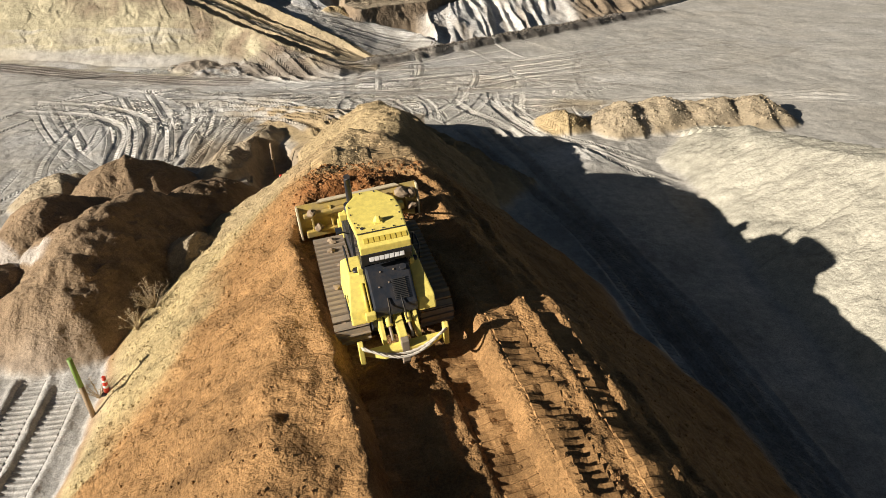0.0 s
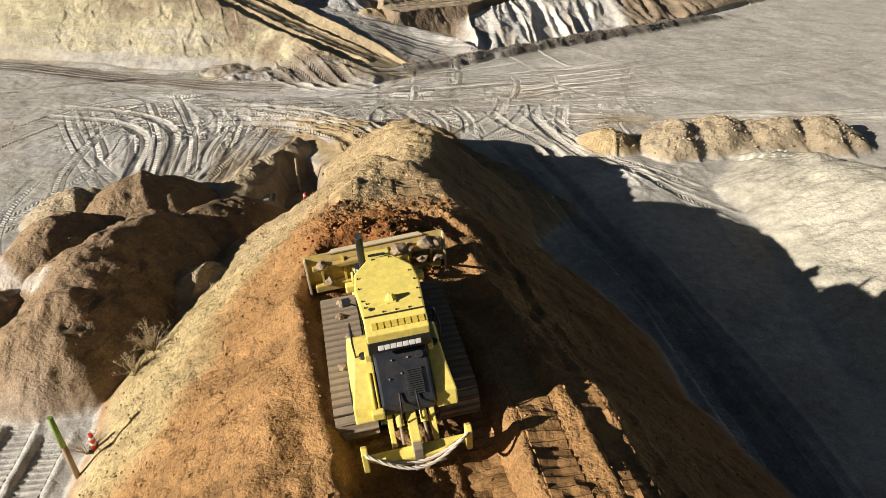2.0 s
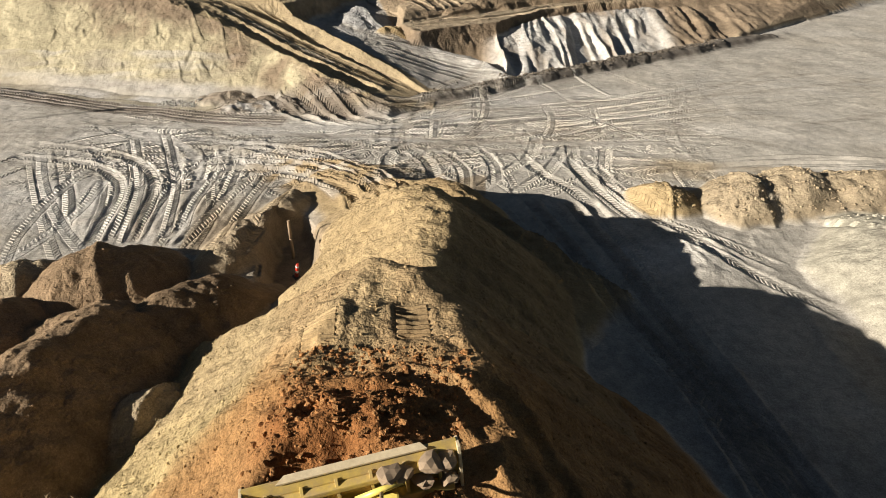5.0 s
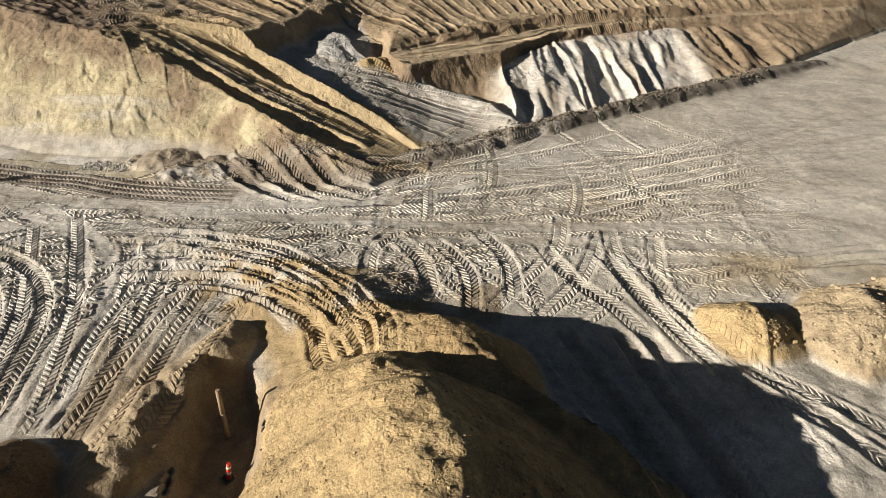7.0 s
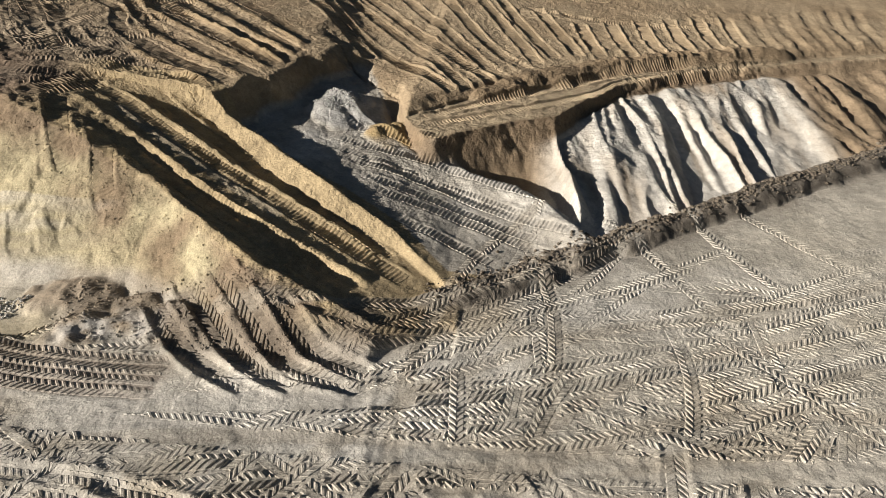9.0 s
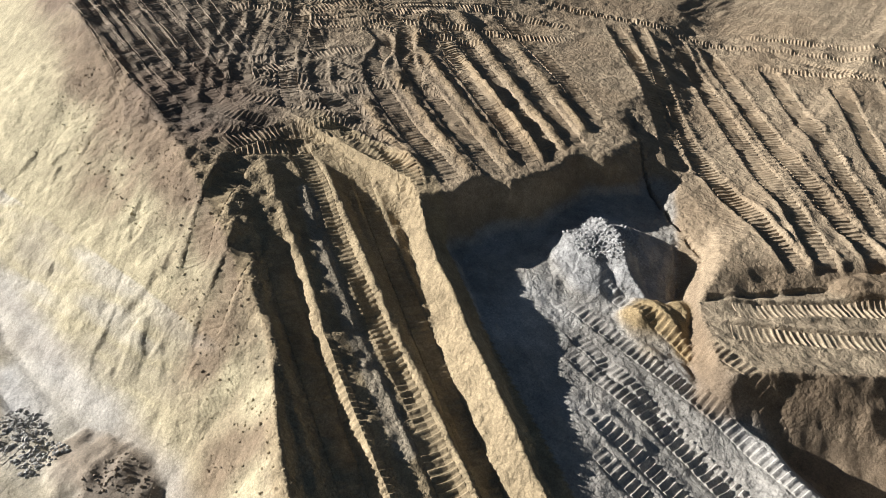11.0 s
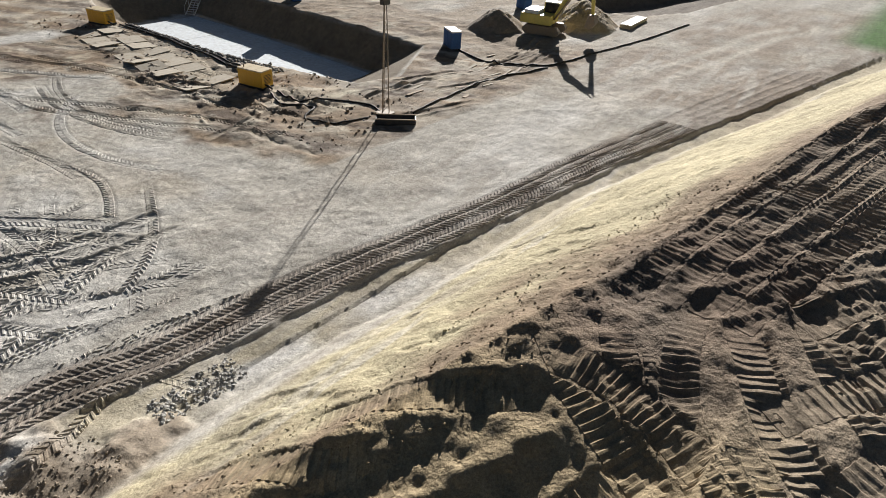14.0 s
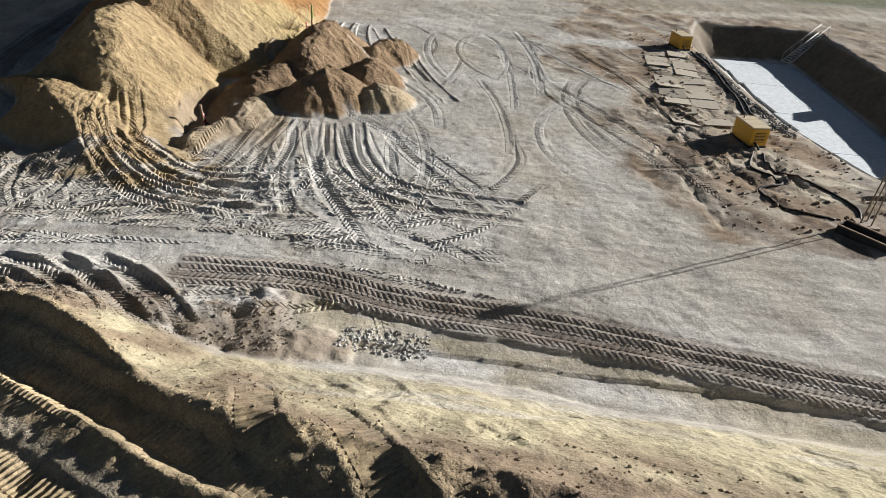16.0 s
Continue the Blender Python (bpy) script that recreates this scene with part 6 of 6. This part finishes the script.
def site_cabin(x, y, turn, label):
    c = tagged(new("site_toilet"), label, "site toilet", "blue site toilets")
    c.matrix_world = pose(x, y, float(ground_at(x, y)), 0, 0, turn) @ Matrix.Diagonal((0.85, 0.85, 0.72, 1))
    for k in (-1, 1):
        u = part("cubicle", box(k * 0.6 - 0.56, k * 0.6 + 0.56, -0.56, 0.56, 0.08, 2.05, 0.05), BLUE, c)
        part("roof", box(k * 0.6 - 0.58, k * 0.6 + 0.58, -0.58, 0.58, 2.05, 2.25, 0.06), LETTER, u, "white moulded roof")
        part("door", box(k * 0.6 - 0.36, k * 0.6 + 0.36, 0.553, 0.59, 0.15, 1.95, 0.02), BLUE, u)
        part("skid", box(k * 0.6 - 0.5, k * 0.6 + 0.5, -0.5, 0.5, 0.0, 0.08, 0.01), BLACK, u)
        part("vent", box(k * 0.6 - 0.3, k * 0.6 + 0.3, 0.575, 0.6, 1.7, 1.85, 0.005), BLACK, u)


site_cabin(-63.9, 33.0, 60, "pair of blue site toilets with white roofs at the pit")
site_cabin(-65.6, 9.2, 70, "pair of blue site toilets standing behind the pit")
site_cabin(-83.2, 28.6, 60, "pair of blue site toilets behind the excavator")


def pit_floor():
    """Pale blinding poured in bays over the floor of the excavation."""
    f = tagged(new("pit_floor"), "white blinding floor poured in bays in the excavation", "floor", kind="structure")
    for k in range(7):
        y0, y1 = -2.0 + 4.2 * k, -2.0 + 4.2 * (k + 1) - 0.03
        y1 = min(y1, 27.2)
        lo = lambda yy: np.interp(yy, [-3, 21, 27.6], [-51.6, -52.9, -55.4])
        hi = lambda yy: np.interp(yy, [-3, 10, 27.6], [-59.8, -59.9, -59.2])
        mid = lambda yy: 0.5 * (lo(yy) + hi(yy))
        for a, b in ((lo, mid), (mid, hi)):
            jag = 0.25 * math.sin(5.1 * k)
            part("bay", prism([(a(y0) + jag * (a is lo), y0), (a(y1) - jag * (a is lo), y1), (b(y1) + 0.02, y1), (b(y0) + 0.02, y0)][::-1], -3.06, -2.86 + 0.012 * (k % 2), "xy", 0.01), CONCRETE, f)


pit_floor()


def site_stair(top, bottom):
    s = tagged(new("site_stair"), "steel scaffold stair leading down into the pit", "stair")
    a, b = Vector(top), Vector(bottom)
    side = (b - a).cross(Vector((0, 0, 1))).normalized() * 0.55
    for k in (-1, 1):
        part("stringer", tube([a + k * side, b + k * side], 0.06, 8), LETTER, s)
        part("rail", tube([a + k * side + Vector((0, 0, 0.95)), b + k * side + Vector((0, 0, 0.95))], 0.03, 8), LETTER, s)
        for u in range(5):
            q = a.lerp(b, u / 4) + k * side
            part("post", tube([q, q + Vector((0, 0, 0.97))], 0.025, 6), LETTER, s)
    n = 15
    for u in range(n):
        q = a.lerp(b, (u + 0.5) / n)
        part("tread", box(-0.55, 0.55, -0.13, 0.13, -0.02, 0.02, 0.005), LETTER, s, at=Matrix.Translation(q) @ Matrix.Rotation(math.atan2(side.y, side.x), 4, "Z"))


site_stair((-63.6, -5.2, 0.05), (-59.7, -3.0, -2.9))


def excavator(x, y, turn):
    e = tagged(new("excavator"), "yellow and white crawler excavator standing beside sand heaps", "excavator")
    e.matrix_world = pose(x, y, float(ground_at(x, y)) - 0.03, 0, 0, turn)
    for s in (-1, 1):
        tr = part("track", prism([(-1.9, 0.35), (-1.6, 0.05), (1.6, 0.05), (1.9, 0.35), (1.9, 0.6), (1.6, 0.88), (-1.6, 0.88), (-1.9, 0.6)], s * 1.2 - 0.3, s * 1.2 + 0.3, "yz", 0.03), STEEL, e, "dusty steel crawler track")
        sh = part("shoe", box(-0.32, 0.32, -0.08, 0.08, 0, 0.04, 0.01), STEEL, tr, at=pose(s * 1.2, -1.5, 0.88))
        for k in range(1, 16):
            again(sh, pose(s * 1.2, -1.5 + 0.2 * k, 0.88))
    part("turntable", tube([(0, 0, 0.6), (0, 0, 1.0)], 0.7, 20), BLACK, e)
    body = part("house", prism([(-1.3, 0.9), (1.3, 0.9), (1.3, -1.6), (0.9, -2.2), (-0.9, -2.2), (-1.3, -1.6)], 1.0, 1.9, "xy", 0.06), PAINT, e)
    part("engine_cover", box(-1.2, 1.2, -2.0, -0.5, 1.9, 2.25, 0.08), LETTER, body, "white engine cover")
    part("counterweight", prism([(-1.3, -1.6), (1.3, -1.6), (0.95, -2.4), (-0.95, -2.4)], 0.98, 1.85, "xy", 0.08), PAINT, body)
    cab = part("cab", box(-1.3, -0.3, -0.4, 1.2, 1.9, 2.85, 0.08), GLASS, e, "dark glazed operator cab")
    part("cab_roof", box(-1.32, -0.28, -0.42, 1.15, 2.85, 2.95, 0.04), LETTER, cab)
    for px, py in ((-1.27, 1.17), (-0.33, 1.17), (-1.27, -0.37), (-0.33, -0.37)):
        part("pillar", box(px - 0.05, px + 0.05, py - 0.05, py + 0.05, 1.88, 2.86, 0.01), PAINT, cab)
    boom = part("boom", prism([(0.8, 1.7), (1.1, 1.4), (2.6, 4.2), (4.3, 5.3), (4.2, 5.7), (2.2, 4.7)], 0.1, 0.5, "yz", 0.05), PAINT, e)
    arm = part("dipper_arm", prism([(4.5, 5.9), (4.1, 5.3), (4.6, 2.4), (4.85, 2.4)], 0.15, 0.45, "yz", 0.04), PAINT, e)
    part("bucket", prism([(4.5, 2.5), (4.95, 2.5), (5.2, 1.7), (4.8, 1.2), (4.2, 1.3), (4.25, 1.8)], -0.3, 0.9, "yz", 0.04), STEEL, e)
    for s in (-1, 1):
        part("boom_cylinder", tube([(0.3 + s * 0.3, 1.0, 1.5), (0.3 + s * 0.3, 2.5, 3.9)], 0.08, 10), STEEL, boom)
    part("arm_cylinder", tube([(0.3, 2.6, 4.9), (0.3, 4.3, 6.0)], 0.08, 10), STEEL, arm)


excavator(-75.4, 36.0, 12)


def planks(x, y, turn):
    p = tagged(new("plank_stack"), "stack of pale planks lying by the far trench", "planks")
    p.matrix_world = pose(x, y, float(ground_at(x, y)), 0, 0, turn)
    for k in range(5):
        part("plank", box(-2.8, 2.8, -0.6 + 0.25 * k, -0.38 + 0.25 * k, 0.0, 0.4 + 0.02 * (k % 2), 0.01), CREAM, p)


planks(-87.0, 40.6, 5)


def ground_mat(x, y, turn, width, depth):
    bm = box(-width / 2, width / 2, -depth / 2, depth / 2, 0, 0.07, 0.012)
    me = bpy.data.meshes.new("ground_mat")
    bm.to_mesh(me)
    bm.free()
    me.materials.append(MAT)
    ob = tagged(new("ground_mat", me), "pale sandy ground mat lying beside the pit", "ground mat", "ground mats beside the pit")
    sx, sy = [float(ground_at(x + 0.6, y) - ground_at(x - 0.6, y)), float(ground_at(x, y + 0.6) - ground_at(x, y - 0.6))]
    ob.matrix_world = pose(x, y, float(ground_at(x, y)) - 0.02, math.degrees(math.atan2(sy, 1.2)), -math.degrees(math.atan2(sx, 1.2)), turn)


MAT = coated("sandy_mat", (0.47, 0.42, 0.33), 0.9, dust=(0.3, 0.24, 0.17), amount=0.75, grain=5)
mat_dice = random.Random(31)
for k in range(10):
    for col in (0, 1):
        if (k, col) in ((3, 1), (8, 0)):
            continue
        ground_mat(-44.3 + 2.1 * col + 0.12 * k + mat_dice.uniform(-0.12, 0.12), 9.6 + 1.95 * k + mat_dice.uniform(-0.1, 0.1), -4 + mat_dice.uniform(-3, 3), 1.95, 1.75)


def board(x, y, turn, length, width):
    bm = box(-length / 2, length / 2, -width / 2, width / 2, 0, 0.05, 0.008)
    me = bpy.data.meshes.new("board")
    bm.to_mesh(me)
    bm.free()
    me.materials.append(MAT if mat_dice.random() < 0.5 else WOOD)
    ob = tagged(new("board", me), "weathered timber board lying on churned sand", "board", "boards on the yard")
    ob.matrix_world = pose(x, y, float(ground_at(x, y)) - 0.015, mat_dice.uniform(-3, 3), mat_dice.uniform(-3, 3), turn)


for k in range(18):
    board(mat_dice.uniform(-65, -49.5), mat_dice.uniform(37.0, 42.0), mat_dice.uniform(-28, 28), mat_dice.uniform(0.8, 2.2), mat_dice.uniform(0.15, 0.32))


def dry_weed(x, y, h, seed):
    dice = random.Random(seed)
    thing = tagged(new("dry_weed"), "dry straw-coloured weed growing on a brown earth heap", "weed", "dry weeds on the heaps")
    thing.matrix_world = pose(x, y, float(ground_at(x, y)) - 0.05)
    for k in range(22):
        a, lean = dice.uniform(0, 6.283), dice.uniform(0.1, 0.75)
        tip = Vector((math.cos(a) * lean * h, math.sin(a) * lean * h, h * dice.uniform(0.55, 1.0)))
        mid = tip * 0.5 + Vector((0, 0, 0.12 * h))
        bm = tube([(0, 0, 0), mid, tip], 0.014, 5, ends=0.006)
        for q in range(7):
            at = mid.lerp(tip, q / 6)
            out = Vector((dice.uniform(-1, 1), dice.uniform(-1, 1), dice.uniform(0.1, 0.8))) * 0.16 * h
            tube([at, at + out], 0.008, 4, bm, 0.004)
        part("stalk", bm, STRAW, thing)


STRAW = coated("dry_straw", (0.42, 0.33, 0.2), 0.9, amount=0.1, grain=30)
dry_weed(-10.5, 18.3, 1.1, 5)
dry_weed(-10.9, 17.5, 0.9, 6)
dry_weed(-11.1, 19.0, 0.7, 7)
dry_weed(-11.4, 15.0, 0.8, 8)


# ---- loose clods and stones ----
def scatter(name, places, sizes, tint, label, seed):
    """Many small angular clods resting on the ground, as one mesh."""
    t = (1 + 5 ** 0.5) / 2
    ico = np.array([(-1, t, 0), (1, t, 0), (-1, -t, 0), (1, -t, 0), (0, -1, t), (0, 1, t), (0, -1, -t), (0, 1, -t), (t, 0, -1), (t, 0, 1), (-t, 0, -1), (-t, 0, 1)]) / 1.9
    tri = np.array([(0, 11, 5), (0, 5, 1), (0, 1, 7), (0, 7, 10), (0, 10, 11), (1, 5, 9), (5, 11, 4), (11, 10, 2), (10, 7, 6), (7, 1, 8), (3, 9, 4), (3, 4, 2), (3, 2, 6), (3, 6, 8), (3, 8, 9), (4, 9, 5), (2, 4, 11), (6, 2, 10), (8, 6, 7), (9, 8, 1)])
    g = np.random.default_rng(seed)
    n = len(places)
    wob = 0.65 + 0.7 * g.random((n, 12, 1))
    v = ico[None] * wob * sizes[:, None, None] * (0.7 + 0.6 * g.random((n, 1, 3)))
    a = g.random(n) * 6.2832
    ca, sa = np.cos(a)[:, None], np.sin(a)[:, None]
    v = np.stack([v[..., 0] * ca - v[..., 1] * sa, v[..., 0] * sa + v[..., 1] * ca, v[..., 2] * 0.8], -1)
    z = ground_at(places[:, 0], places[:, 1]) + 0.25 * sizes
    v = v + np.stack([places[:, 0], places[:, 1], z], -1)[:, None]
    c = colour_at(places[:, 0], places[:, 1]) * (0.95 + 0.4 * g.random((n, 1))) if tint is None else np.array(tint) * (0.75 + 0.5 * g.random((n, 1)))
    c = np.repeat(c, 12, 0)
    f = (tri[None] + 12 * np.arange(n)[:, None, None]).reshape(-1, 3)
    me = bpy.data.meshes.new(name)
    me.from_pydata(v.reshape(-1, 3).tolist(), [], f.tolist())
    at = me.attributes.new("soil", "FLOAT_COLOR", "POINT")
    at.data.foreach_set("color", np.concatenate([c, np.ones((len(c), 1))], -1).astype(np.float32).ravel())
    me.materials.append(SOIL)
    return tagged(new(name, me), label, "clods", kind="stuff")


def spread(n, x0, x1, y0, y1, seed, keep=None):
    g = np.random.default_rng(seed)
    p = np.stack([g.uniform(x0, x1, n), g.uniform(y0, y1, n)], -1)
    if keep is not None:
        p = p[keep(p[:, 0], p[:, 1])]
    return p, 0.02 + 0.05 * g.random(len(p)) ** 2.5


p, z = spread(9000, -11.5, 9, 5, 36, 1, lambda x, y: ground_at(x, y) > 0.7)
scatter("ridge_clods", p, z * 0.7, None, "small orange clods scattered over the earth ridge", 11)
p, z = spread(900, -4.8, -0.6, 16.6, 21, 2)
scatter("pushed_clods", p, z * 1.3, (0.36, 0.18, 0.07), "lumps of red earth pushed up before the blade", 12)
p, z = spread(2600, -23, -9, 11, 35, 3, lambda x, y: ground_at(x, y) > 0.35)
scatter("heap_clods", p, z * 0.75, None, "brown clods and gravel on the tipped loads", 13)
p, z = spread(6500, -40, -7, 50.5, 66, 4, lambda x, y: (ground_at(x, y) > 0.3) & (np.abs(y - np.interp(x, [-46, -33, -26.5, -22.6, -18, -13.5, -8.5], [65.2, 62.0, 61.0, 59.6, 57.0, 54.0, 53.0])) < 2.0))
scatter("bank_clods", p, z * 0.8, None, "brown clods along the rough upper bank", 14)
p, z = spread(1500, -21.5, -11.5, 51.6, 54.6, 31)
scatter("foot_rubble", p, z * 0.85, None, "grey and brown rubble at the foot of the spur", 32)
p, z = spread(420, -26.2, -23.0, 52.3, 53.6, 5)
scatter("white_rubble", p, z * 1.2, (0.50, 0.485, 0.45), "white rubble lumps on the pale apron", 15)
p, z = spread(3600, -17.3, -12.4, 68.4, 73.2, 6, lambda x, y: np.hypot(x + 14.65, y - 71.1) < 1.15 + 0.6 * vnoise(x, y, 0.7, 163))
scatter("grey_rubble", p, z * 1.1, (0.5, 0.5, 0.495), "grey and white rubble tipped in a heap", 16)
g = np.random.default_rng(8)
u = g.random(1500)
p = np.stack([-6.5 + 27 * u + 0.5 * g.normal(size=1500), 56 + 19.8 * u + 0.35 * g.normal(size=1500)], -1)
scatter("berm_clods", p, 0.03 + 0.09 * g.random(1500) ** 2, (0.17, 0.145, 0.115), "dark clods heaped along the road berm", 17)
p, z = spread(2200, 8, 30, 39, 46, 9, lambda x, y: ground_at(x, y) > 0.4)
scatter("small_heap_clods", p, z * 1.4, None, "tan clods on the small tipped loads", 18)
p, z = spread(700, -50, -40, 2, 42, 10, lambda x, y: ground_at(x, y) > -0.3)
scatter("yard_clods", p, z * 1.9, None, "grey clods on the churned yard", 19)
g = np.random.default_rng(21)
u = g.random(700)
p = np.stack([-46.9 - 0.6 * u + 0.35 * g.normal(size=700), 8 + 21 * u], -1)
scatter("edge_stones", p, 0.05 + 0.13 * g.random(700) ** 2, (0.34, 0.32, 0.29), "grey stones dumped along the edge of the pit", 22)
